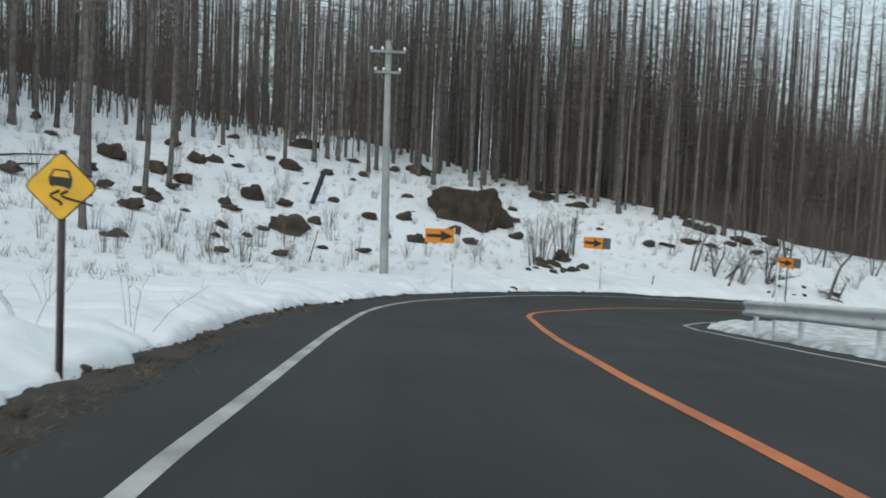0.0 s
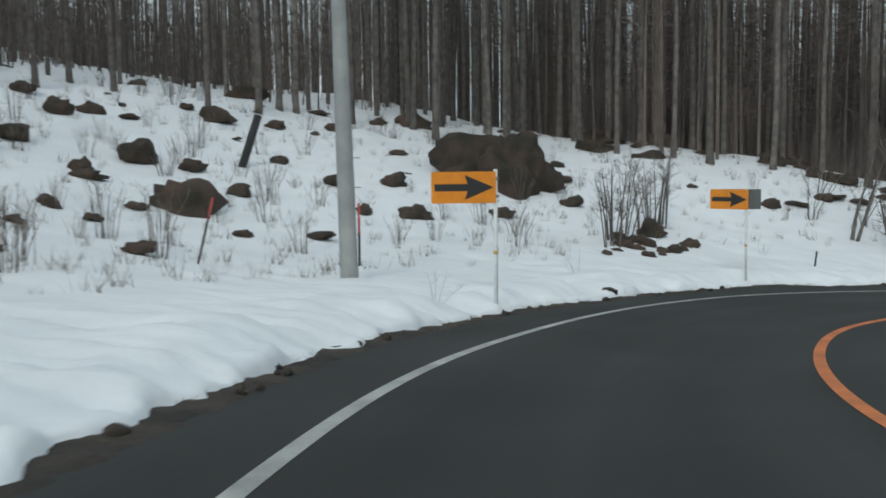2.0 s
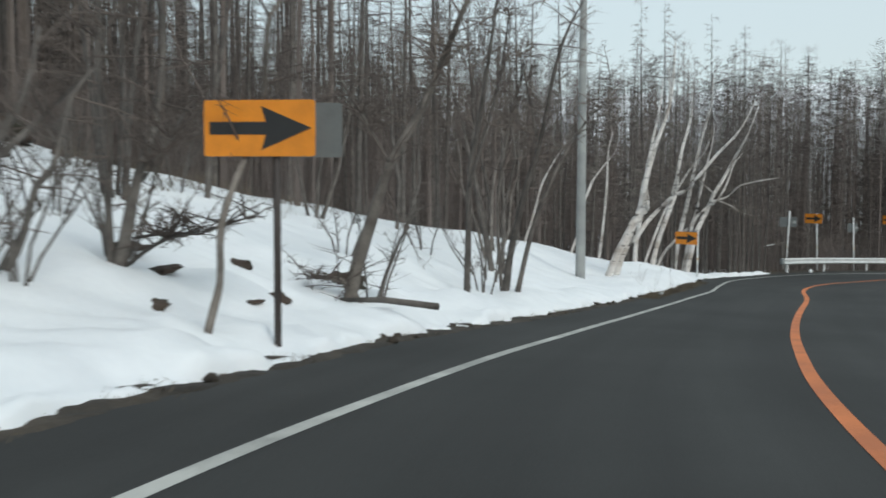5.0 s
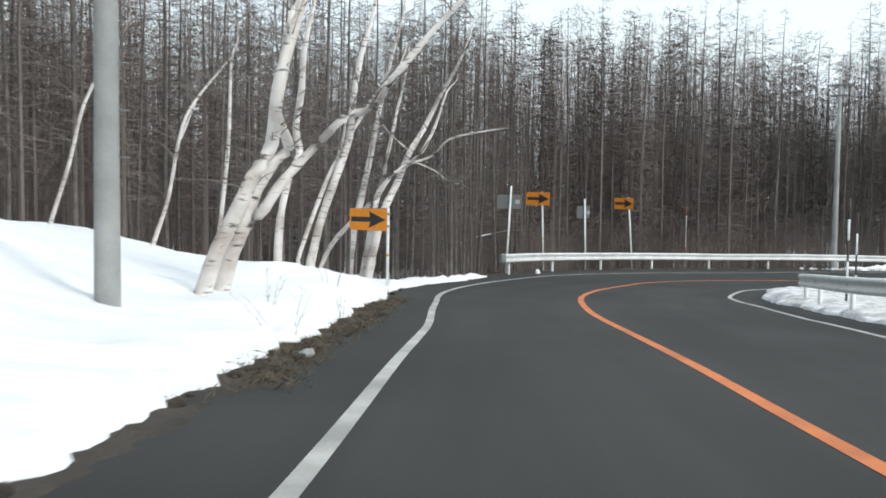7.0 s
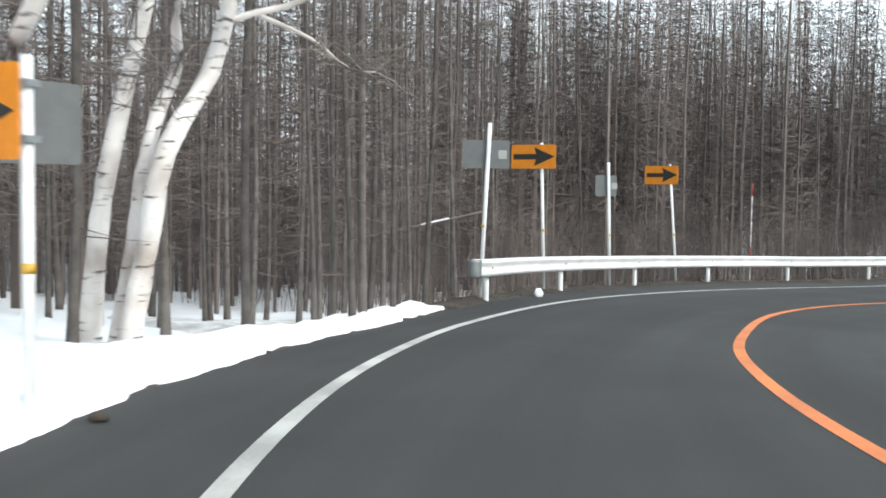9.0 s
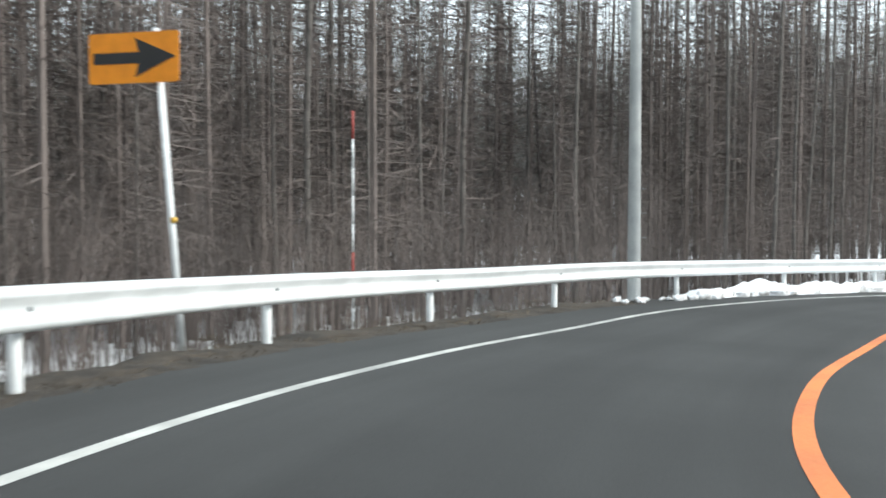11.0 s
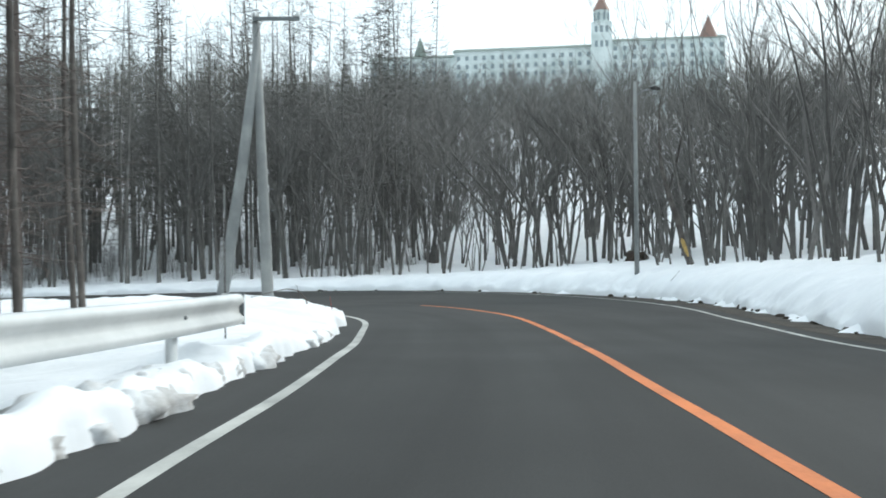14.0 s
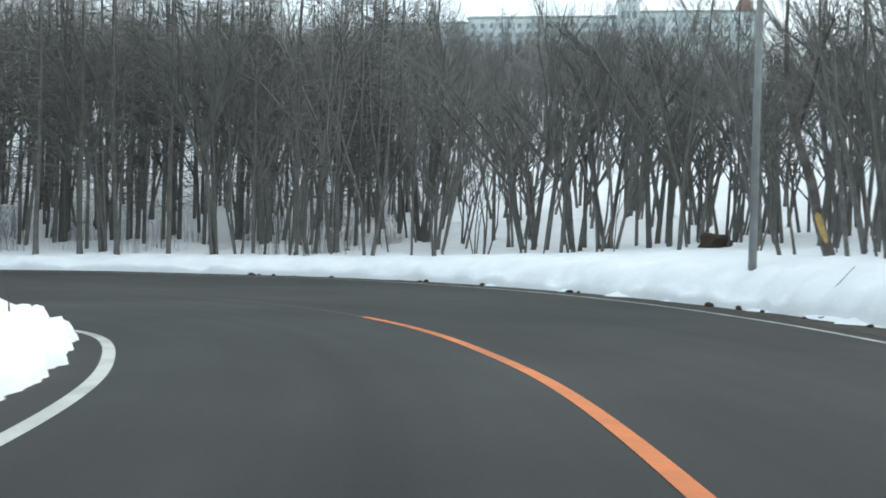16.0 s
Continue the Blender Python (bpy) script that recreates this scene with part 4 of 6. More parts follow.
# ---------------------------------------------------------------- trees and shrubs by the road
def leaning_tree(name, at, view, stems, label, category, group, bark, twig_mat, twigs=16, sink=0.0):
    """A tree by its stems: each is a list of (across, up, radius), across along the given direction. Thick ends run on into a thin tip."""
    e = holder(name, (at[0], at[1], ground_at(*at) - sink))
    ux, uy = view
    r = random.Random(int(at[0] * 100))
    for k, stem in enumerate(stems):
        (a0, u0, _), (a1, u1, w1) = stem[-2:]
        if w1 > 0.018:
            n = math.hypot(a1 - a0, u1 - u0)
            c, d = (a1 - a0) / n, (u1 - u0) / n
            far = w1 * 46
            stem = stem + [(a1 + c * far * 0.5 + 0.1, u1 + d * far * 0.5, w1 * 0.6), (a1 + c * far * 0.9, u1 + far * (d * 0.9 + 0.15), w1 * 0.15)]
        dep = [r.uniform(-0.12, 0.12) * i for i in range(len(stem))]
        if stem[0][1] < 0.3:  # the foot runs on below the snow
            (a0, u0, w0), (a1, u1, _) = stem[:2]
            stem = [(a0 - 0.5 * (a1 - a0) / (u1 - u0 + 0.2), u0 - 0.5, w0)] + stem
            dep = [0.0] + dep
        pts = [Vector((a * ux - d * uy, a * uy + d * ux, u)) for (a, u, _), d in zip(stem, dep)]
        smooth_pts, rad = [], []
        for i in range(len(pts) - 1):
            for u in (0, 0.34, 0.67):
                p0, p1, p2, p3 = pts[max(i - 1, 0)], pts[i], pts[i + 1], pts[min(i + 2, len(pts) - 1)]
                smooth_pts.append(0.5 * (2 * p1 + (p2 - p0) * u + (2 * p0 - 5 * p1 + 4 * p2 - p3) * u * u + (3 * p1 - p0 - 3 * p2 + p3) * u**3))
                rad.append((stem[i][2] * (1 - u) + stem[i + 1][2] * u) * r.uniform(0.94, 1.07))
        smooth_pts.append(pts[-1])
        rad.append(stem[-1][2])
        part("trunk" if stem[0][1] < 0.3 else "limb", Shape().tube(smooth_pts, rad, 10), bark, e)
        twig = Shape()
        for _ in range(twigs * 2):
            i = r.randrange(len(smooth_pts) * 2 // 5, len(smooth_pts))
            p = smooth_pts[i]
            d = Vector((r.uniform(-1, 1), r.uniform(-1, 1), r.uniform(-0.1, 0.9))).normalized()
            n = r.uniform(0.4, 1.7) * min(1.0, 0.35 + 6 * max(q[2] for q in stem))
            q = p + d * n + Vector((0, 0, -0.08 * n))
            twig.tube([p, p + d * n * 0.5, q], [min(0.014, rad[i]), min(0.009, rad[i]), 0.003], 4, False)
            for _ in range(8):
                w = p.lerp(q, r.uniform(0.3, 1))
                twig.spike(w, w + Vector((r.uniform(-1, 1), r.uniform(-1, 1), r.uniform(-0.6, 0.5))) * r.uniform(0.2, 0.5) * n, 0.006)
        tagged(part("twig_spray", twig, twig_mat, e, "fine bare twigs"), kind="stuff")
    return tagged(e, label, category, group)


ACROSS = (0.242, -0.970)  # towards the road


def birch(at, stems, label, sink=0.0):
    return leaning_tree("birch_tree", at, ACROSS, stems, label, "birch", "birches on the snow bank", BIRCH, PALE_BARK, sink=sink)


birch((56.9, 62.85), [[(0, -0.1, 0.15), (0.29, 0.77, 0.138), (0.59, 1.36, 0.126), (0.86, 1.96, 0.118), (1.09, 2.5, 0.111), (1.32, 3.35, 0.098), (1.6, 4.6, 0.08)]],
      "large white birch with a leaning stem on a snow bank", 0.08)
birch((57.75, 62.95), [
    [(-0.02, -0.12, 0.154), (0.24, 0.72, 0.142), (0.43, 1.19, 0.133), (0.58, 1.77, 0.106), (0.89, 2.29, 0.093), (1.1, 2.53, 0.09), (1.06, 3.04, 0.086), (1.2, 3.61, 0.079), (1.4, 4.6, 0.065)],
    [(0.44, 1.12, 0.08), (0.79, 1.48, 0.097), (1.01, 1.83, 0.086), (1.3, 2.24, 0.08), (1.7, 2.66, 0.07), (2.1, 3.01, 0.066), (2.55, 3.25, 0.063), (2.92, 3.63, 0.063), (3.6, 4.5, 0.05)]],
      "large white birch forked low into two leaning stems", 0.08)
birch((65.07, 65.13), [[(0, 0, 0.107), (0.08, 1.16, 0.096), (0.3, 2.19, 0.08), (0.48, 2.75, 0.091), (0.38, 3.39, 0.085), (0.6, 4.22, 0.08), (0.73, 5.23, 0.06)]], "slim white birch with a slightly bent stem")
birch((66.18, 64.78), [
    [(0, 0, 0.113), (0.28, 1.29, 0.107), (0.66, 2.37, 0.101), (0.98, 3.44, 0.095), (1.11, 4.31, 0.078), (1.28, 5.47, 0.061)],
    [(-0.25, 0.2, 0.058), (-0.21, 0.53, 0.056), (0.37, 2.17, 0.056), (0.75, 3.1, 0.045), (0.95, 3.9, 0.02)],
    [(1.07, 3.56, 0.045), (1.4, 4.12, 0.045), (1.74, 4.62, 0.033)]], "leaning white birch with a forked stem")
birch((67.9, 65.3), [[(0.05, 0, 0.055), (0.4, 0.85, 0.062), (0.95, 1.5, 0.066), (1.65, 2.2, 0.066), (2.0, 2.7, 0.062), (2.5, 3.1, 0.057), (2.85, 3.4, 0.05), (3.2, 4.1, 0.04), (3.5, 5.0, 0.02)]],
      "thin birch leaning far over towards the road")
birch((73.9, 66.55), [[(-0.02, 0.05, 0.15), (0.13, 1.6, 0.128), (0.4, 2.8, 0.112), (0.68, 4.2, 0.095), (0.9, 5.6, 0.08), (1.3, 7.5, 0.06)]], "slim white birch beside the arrow board")
birch((73.5, 66.1), [[(0.11, 0, 0.1), (0.36, 1.43, 0.096), (0.5, 2.09, 0.096), (0.62, 2.86, 0.089), (0.77, 3.46, 0.075), (0.97, 4.16, 0.061), (1.3, 6.0, 0.04)]], "slim white birch beside the arrow board")
birch((73.3, 65.7), [
    [(0.0, 0, 0.145), (0.22, 1.15, 0.138), (0.5, 2.3, 0.122), (0.93, 3.3, 0.115), (1.32, 4.2, 0.095), (1.75, 5.0, 0.08), (2.3, 6.1, 0.06)],
    [(1.2, 3.85, 0.045), (1.49, 3.95, 0.039), (2.04, 4.16, 0.039), (2.58, 4.67, 0.033), (3.47, 4.91, 0.028), (4.46, 5.09, 0.015)],
    [(1.5, 3.95, 0.028), (2.16, 3.67, 0.022), (2.61, 3.34, 0.017), (3.05, 3.27, 0.008)],
    [(1.39, 4.23, 0.028), (0.7, 4.84, 0.022), (0.37, 5.27, 0.012)]], "leaning white birch with a long bough over the road")
birch((62.5, 67.0), [[(0, 0, 0.05), (0.34, 1.09, 0.043), (0.62, 2.35, 0.038), (0.92, 3.09, 0.033), (1.48, 3.92, 0.024)], [(0.62, 2.35, 0.024), (0.95, 3.22, 0.019), (1.09, 3.6, 0.01)]], "thin young birch on the snow bank")
birch((60.5, 68.2), [[(0, 0, 0.045), (0.4, 1.3, 0.04), (0.75, 2.5, 0.035), (1.4, 3.6, 0.02)]], "thin young birch on the snow bank")
birch((66.5, 67.5), [[(0, 0, 0.06), (0.2, 1.6, 0.055), (0.3, 3.2, 0.05), (0.4, 5.2, 0.03)]], "thin young birch on the snow bank")

rng = random.Random(21)
ALONG_BANK = (0.54, -0.842)


def bank_tree(at, stems, label, bark=BARK, view=ALONG_BANK, twigs=14):
    return leaning_tree("broadleaf_tree", at, view, stems, label, "tree", "bare trees along the snow bank", bark, TWIG, twigs)


bank_tree((29.17, 55.0), [[(0, 0, 0.047), (0.09, 0.44, 0.039), (0.18, 1, 0.036), (0.26, 1.5, 0.033), (0.47, 2.11, 0.03), (0.69, 2.98, 0.022)]], "slim pale bare sapling beside the arrow board", PALE_BARK, twigs=8)
bank_tree((33.74, 56.76), [
    [(-0.01, 0, 0.106), (0.09, 0.49, 0.098), (0.28, 1.07, 0.086), (0.57, 1.96, 0.069), (1.01, 2.77, 0.061), (1.37, 3.57, 0.044), (1.69, 4.29, 0.036)],
    [(0.04, 0.08, 0.057), (-0.17, 0.29, 0.041), (-0.62, 0.31, 0.012)], [(0.57, 1.96, 0.028), (0.16, 2.68, 0.02), (-0.24, 3.33, 0.012)], [(1.01, 2.77, 0.028), (1.21, 3.25, 0.02), (1.21, 3.81, 0.012)]],
    "bare tree bending over towards the road", PALE_BARK)
bank_tree((38.53, 57.7), [[(0, 0, 0.064), (0.02, 0.94, 0.058), (0.05, 2.31, 0.048), (0.24, 3.36, 0.042), (0.44, 4.82, 0.031), (0.54, 5.45, 0.026)], [(0.03, 2, 0.032), (0.55, 3.78, 0.021), (0.75, 5.14, 0.016)]],
          "slender upright bare tree forked at half height")
bank_tree((40.51, 57.83), [
    [(-0.12, 0.02, 0.087), (-0.01, 0.92, 0.069), (0.27, 2.19, 0.058), (0.55, 3.11, 0.046), (0.88, 4.71, 0.034), (1.16, 5.5, 0.023)], [(0.12, 0, 0.058), (0.45, 1.39, 0.046), (0.96, 2.66, 0.04), (1.52, 3.52, 0.023)],
    [(-0.2, 0.1, 0.04), (-0.3, 1.85, 0.035), (-0.03, 3.68, 0.029)], [(0.39, 2.2, 0.035), (0.49, 3.23, 0.029), (0.14, 4.82, 0.017)]], "bare tree with four thin stems fanning from one foot")
bank_tree((29.92, 57.24), [
    [(0.04, 0, 0.092), (0.1, 0.28, 0.079), (0.31, 1, 0.059), (0.4, 1.71, 0.046), (0.46, 2.61, 0.032)], [(-0.06, 0.1, 0.05), (-0.07, 0.86, 0.042), (-0.04, 1.51, 0.033), (-0.06, 2.35, 0.023)],
    [(0.16, 0.05, 0.026), (0.62, 0.34, 0.023), (1.08, 0.44, 0.02), (1.61, 0.62, 0.01)], [(0.2, 0.34, 0.02), (0.63, 0.4, 0.016), (0.95, 0.38, 0.01)], [(0.31, 1, 0.023), (0.57, 1.32, 0.02), (0.77, 1.84, 0.013)]],
    "dark double-stemmed bare tree with low side boughs")
bank_tree((28.16, 56.82), [[(0, 0, 0.051), (0.21, 0.38, 0.045), (0.41, 0.89, 0.036), (0.56, 1.11, 0.031), (0.74, 1.78, 0.022)]], "thin leaning bare sapling in snow", twigs=8)
bank_tree((25.65, 58.34), [[(-0.05, 0, 0.08), (0.06, 0.84, 0.062), (0.21, 1.51, 0.045)], [(0.15, 0, 0.07), (0.36, 0.83, 0.058), (0.61, 1.62, 0.046), (0.8, 2.61, 0.025)]], "pair of dark bare stems from one stump", view=(0.75, -0.66), twigs=8)
bank_tree((26.85, 57.9), [[(0.02, 0, 0.075), (-0.12, 0.62, 0.055), (-0.28, 1.2, 0.034), (-0.33, 1.77, 0.017)], [(0.05, 0.04, 0.062), (0.28, 0.73, 0.05), (0.47, 1.35, 0.04), (0.6, 2.1, 0.017)]], "bare sapling forked like a V", view=(0.75, -0.66), twigs=8)
bank_tree((27.47, 57.5), [[(-0.04, 0, 0.055), (0.47, 0.51, 0.05), (1, 1.02, 0.04), (1.35, 1.42, 0.022)], [(0.23, 0.11, 0.036), (0.65, 0.97, 0.017)]], "bare sapling lying over towards the road", view=(0.75, -0.66), twigs=8)
bank_tree((27.0, 56.14), [[(0, 0, 0.062), (0.23, 0.65, 0.052), (0.51, 1.25, 0.042), (0.79, 1.73, 0.028), (0.9, 2.37, 0.014)]], "leaning bare sapling in deep snow", view=(0.75, -0.66), twigs=8)
roadside = [forked(rng, 6.5, 0.07, 2, BARK, TWIG, 0.16), forked(rng, 5.5, 0.05, 3, PALE_BARK, TWIG, 0.30), forked(rng, 7.0, 0.06, 4, BARK, TWIG, 0.14), forked(rng, 8.5, 0.08, 1, BARK, TWIG, 0.1)]
beside = [(44.5, 60.4, 2), (47.3, 62.2, 1), (36.5, 62.4, 3), (31.5, 64.5, 0), (40.5, 63.0, 1), (50.5, 64.0, 3), (33.5, 61.5, 2), (46.0, 64.5, 0)]
made = set()
for x, y, k in beside:
    m = pose(x, y, ground_at(x, y), rng.uniform(-3, 3), rng.uniform(-3, 3), rng.uniform(0, 360))
    if k in made:
        copy_thing(roadside[k], m)
    else:
        made.add(k)
        roadside[k].matrix_basis = m
        tagged(roadside[k], "bare roadside tree with thin stems standing in snow", "tree", "bare trees along the snow bank")


def shrub(rng, h, stems, r, mat, name, flare=0.4):
    sh = Shape()
    for _ in range(stems):
        a, n = rng.uniform(0, 6.283), rng.uniform(0.02, 0.22) * h
        p = Vector((math.cos(a) * n, math.sin(a) * n, -0.15))
        lean = Vector((math.cos(a), math.sin(a), 0)) * flare * h * rng.uniform(0.2, 1) + Vector((rng.uniform(-.1, .1), rng.uniform(-.1, .1), 0)) * h
        top = p + lean + Vector((0, 0, h * rng.uniform(0.6, 1.1)))
        midp = p.lerp(top, 0.5) - lean * 0.15
        sh.tube([p, midp, top], [r, r * 0.8, r * 0.3], 4, False)
        for _ in range(5):
            q = midp.lerp(top, rng.random())
            sh.spike(q, q + Vector((rng.uniform(-1, 1), rng.uniform(-1, 1), rng.uniform(0.2, 1.2))) * 0.22 * h, r * 0.55)
    ob = part(name, sh, mat)
    return ob


def stemmed_shrub(rng, h, stems, r, mat, name, flare, at, turn=0.0):
    """A shrub whose stems are parts of their own."""
    e = holder(name, (at[0], at[1], ground_at(*at)), turn)
    for _ in range(stems):
        sh = Shape()
        a, n = rng.uniform(0, 6.283), rng.uniform(0.02, 0.16) * h
        p = Vector((math.cos(a) * n, math.sin(a) * n, -0.15))
        lean = Vector((math.cos(a), math.sin(a), 0)) * flare * h * rng.uniform(0.2, 1) + Vector((rng.uniform(-.1, .1), rng.uniform(-.1, .1), 0)) * h
        top = p + lean + Vector((0, 0, h * rng.uniform(0.6, 1.1)))
        mid_1, mid_2 = p.lerp(top, 0.33) - lean * rng.uniform(0.05, 0.2), p.lerp(top, 0.66) - lean * rng.uniform(0.0, 0.15)
        sh.tube([p, mid_1, mid_2, top], [r, r * 0.85, r * 0.6, r * 0.2], 5, False)
        for _ in range(9):
            q = mid_1.lerp(mid_2, rng.random()) if rng.random() < 0.5 else mid_2.lerp(top, rng.random())
            v = Vector((rng.uniform(-1, 1), rng.uniform(-1, 1), rng.uniform(0.2, 1.2))) * 0.2 * h * rng.uniform(0.5, 1.2)
            sh.spike(q, q + v, r * 0.4)
            for _ in range(2):
                w = q + v * rng.uniform(0.3, 0.8)
                sh.spike(w, w + Vector((rng.uniform(-1, 1), rng.uniform(-1, 1), rng.uniform(0, 1))) * 0.09 * h, r * 0.25)
        part("stem", sh, mat, e)
    return e


dry = [shrub(rng, rng.uniform(0.9, 1.5), rng.randrange(9, 15), 0.010, TWIG, "dry_shrub", 0.4) for _ in range(5)]
for x, y in [(27.3, 60.4), (27.6, 58.8), (28.9, 58.7), (27.7, 56.8), (30.4, 57.8), (31.1, 60), (34.1, 56.7), (39.5, 57.9), (42.9, 61.5), (42.4, 59.4), (28.1, 56.6), (35.1, 64.6), (35.9, 62.6), (36.9, 59.4), (25.5, 61.1), (27.4, 64)]:
    ob = stemmed_shrub(rng, rng.uniform(1.5, 2.6), 5, 0.020, BARK, "leaning_shrub", 0.55, (x, y), rng.uniform(0, 360))
    tagged(ob, "leafless shrub with thin leaning stems in snow", "shrub", "leaning shrubs on the snow bank")
spots = [(-3.4, 39.7), (-2, 42), (-0.6, 41.8), (0.2, 47), (1.4, 46.2), (7.7, 53.1), (8.9, 53.6), (24.4, 62.1), (1.5, 61.6), (7.3, 70.4), (-3.7, 46.7), (4, 56.1), (9.5, 72.7), (2.8, 54.1), (-1.8, 46.2), (-1, 59), (-3.5, 55.9)]
spots += scatter(rng, 130, (-14, 34, 34, 74), False, 1.2, lambda s, off, e: off < 0 and 6 < e < 29)
for i, (x, y) in enumerate(spots):
    m = pose(x, y, ground_at(x, y), 0, 0, rng.uniform(0, 360))
    k = i % 5
    if i < 5:
        dry[k].matrix_basis = m
        tagged(dry[k], "dry leafless shrub poking out of the snow", "shrub", "dry shrubs on the slope")
    else:
        ob = copy_thing(dry[k], m)
        z = rng.uniform(0.4, 0.95)
        ob.scale = (z, z, z)
for i, (x, y) in enumerate([(15.3, 55.4), (15.7, 55.9), (17.4, 58.3), (18, 59), (18.2, 59.2), (15.5, 56.6)]):
    ob = stemmed_shrub(rng, rng.uniform(2.4, 3.4), 6, 0.026, BARK, "willow_shrub", 0.22, (x, y))
    tagged(ob, "tall leafless willow shrub with many dark stems", "shrub", "willow shrubs on a bare patch")
for x, y, a in ((-2.2, 10.9, 100), (-1.35, 12.3, 10), (0.0, 27.1, 40), (11.4, 47.3, 0), (20.6, 55.7, 0), (55.9, 61.2, 30), (0.1, 27.4, 20), (6.5, 39.8, 70), (2.2, 40.9, 120), (-2.6, 14.0, 200), (-4.5, 11.0, 250), (53.5, 59.8, 30), (56.6, 60.3, 80), (60.6, 62.0, 140), (64.0, 63.2, 60)):
    ob = shrub(rng, rng.uniform(0.5, 0.9), 4, 0.004, BARK, "dead_stalk", rng.uniform(0.6, 1.0))
    ob.matrix_basis = pose(x, y, ground_at(x, y), 0, 0, a)
    tagged(ob, "dead bent stalks sticking out of the snow", "shrub", "dead stalks by the road")


def stripped_tree(at, lean):
    """A leaning tree whose lower trunk has lost its bark on one side."""
    stem = [(0, 0, 0.15), (-0.3, 0.9, 0.135), (-0.56, 1.8, 0.125), (-0.95, 3.0, 0.105), (-1.25, 4.4, 0.08), (-1.25, 6.6, 0.04)]
    e = leaning_tree("broadleaf_tree", at, lean, [stem, [(-0.95, 3.0, 0.06), (-0.6, 4.0, 0.05), (-0.3, 5.4, 0.03)]], "leaning bare tree with bark stripped to yellow wood", "tree", "bare trees behind the far snow bank", BARK, GREY_TWIG, 24)
    ux, uy = lean
    pts = [(a * ux + uy * 0.075, a * uy - ux * 0.075, u) for a, u in ((-0.03, 0.1), (-0.2, 0.55), (-0.36, 1.05), (-0.5, 1.6), (-0.6, 1.95))]
    part("bare_patch", Shape().tube(pts, [0.05, 0.085, 0.09, 0.075, 0.02], 10), BARE_WOOD, e, "yellow wood where the bark is gone")


stripped_tree((116.0, -3.4), (-0.89, -0.45))


def stray_twig(foot, bends, r, label):
    """One thin twig in the snow: bends are steps (x, y, z) from its foot."""
    ob = part("dead_twig", Shape().tube([(0, 0, -0.15), *bends], [r, *[r * (1 - 0.6 * (k + 1) / len(bends)) for k in range(len(bends))]], 6), TWIG)
    ob.matrix_basis = pose(foot[0], foot[1], ground_at(*foot))
    tagged(ob, label, "twig", "stray twigs in the snow")


stray_twig((117.85, 21.53), [(0.06, -0.02, 0.16), (0.22, 0.05, 0.36), (0.5, 0.12, 0.40), (1.0, 0.2, 0.30), (1.6, 0.3, 0.16)], 0.016, "thin dead twig arched over the snow heap")
stray_twig((120.9, 17.7), [(0.03, 0.0, 0.2), (0.1, 0.02, 0.5)], 0.012, "thin upright dead twig in the snow heap")
stray_twig((115.0, 4.2), [(-0.25, -0.12, 0.3), (-0.6, -0.3, 0.75)], 0.014, "thin slanting dead twig in the snow bank")


# ---------------------------------------------------------------- rocks
def rock(rng, w, d, h, name="boulder"):
    bm = bmesh.new()
    bmesh.ops.create_icosphere(bm, subdivisions=4 if w > 3 else 3, radius=1.0)
    k = rng.uniform(0, 90)
    for v in bm.verts:
        p = v.co
        n = 0.86 + 0.55 * noise.noise(p * 1.2 + Vector((k, 0, 0))) + 0.55 * abs(noise.noise(p * 2.1 + Vector((0, k, 0)))) + 0.16 * noise.noise(p * 5.0 + Vector((0, 0, k)))
        v.co = Vector((p.x * w / 2, p.y * d / 2, p.z * h)) * n
        if v.co.z < -0.35 * h:
            v.co.z = -0.35 * h
    me = bpy.data.meshes.new(name)
    bm.to_mesh(me)
    bm.free()
    me.materials.append(ROCK)
    me.polygons.foreach_set("use_smooth", [True] * len(me.polygons))
    return new(name, me)


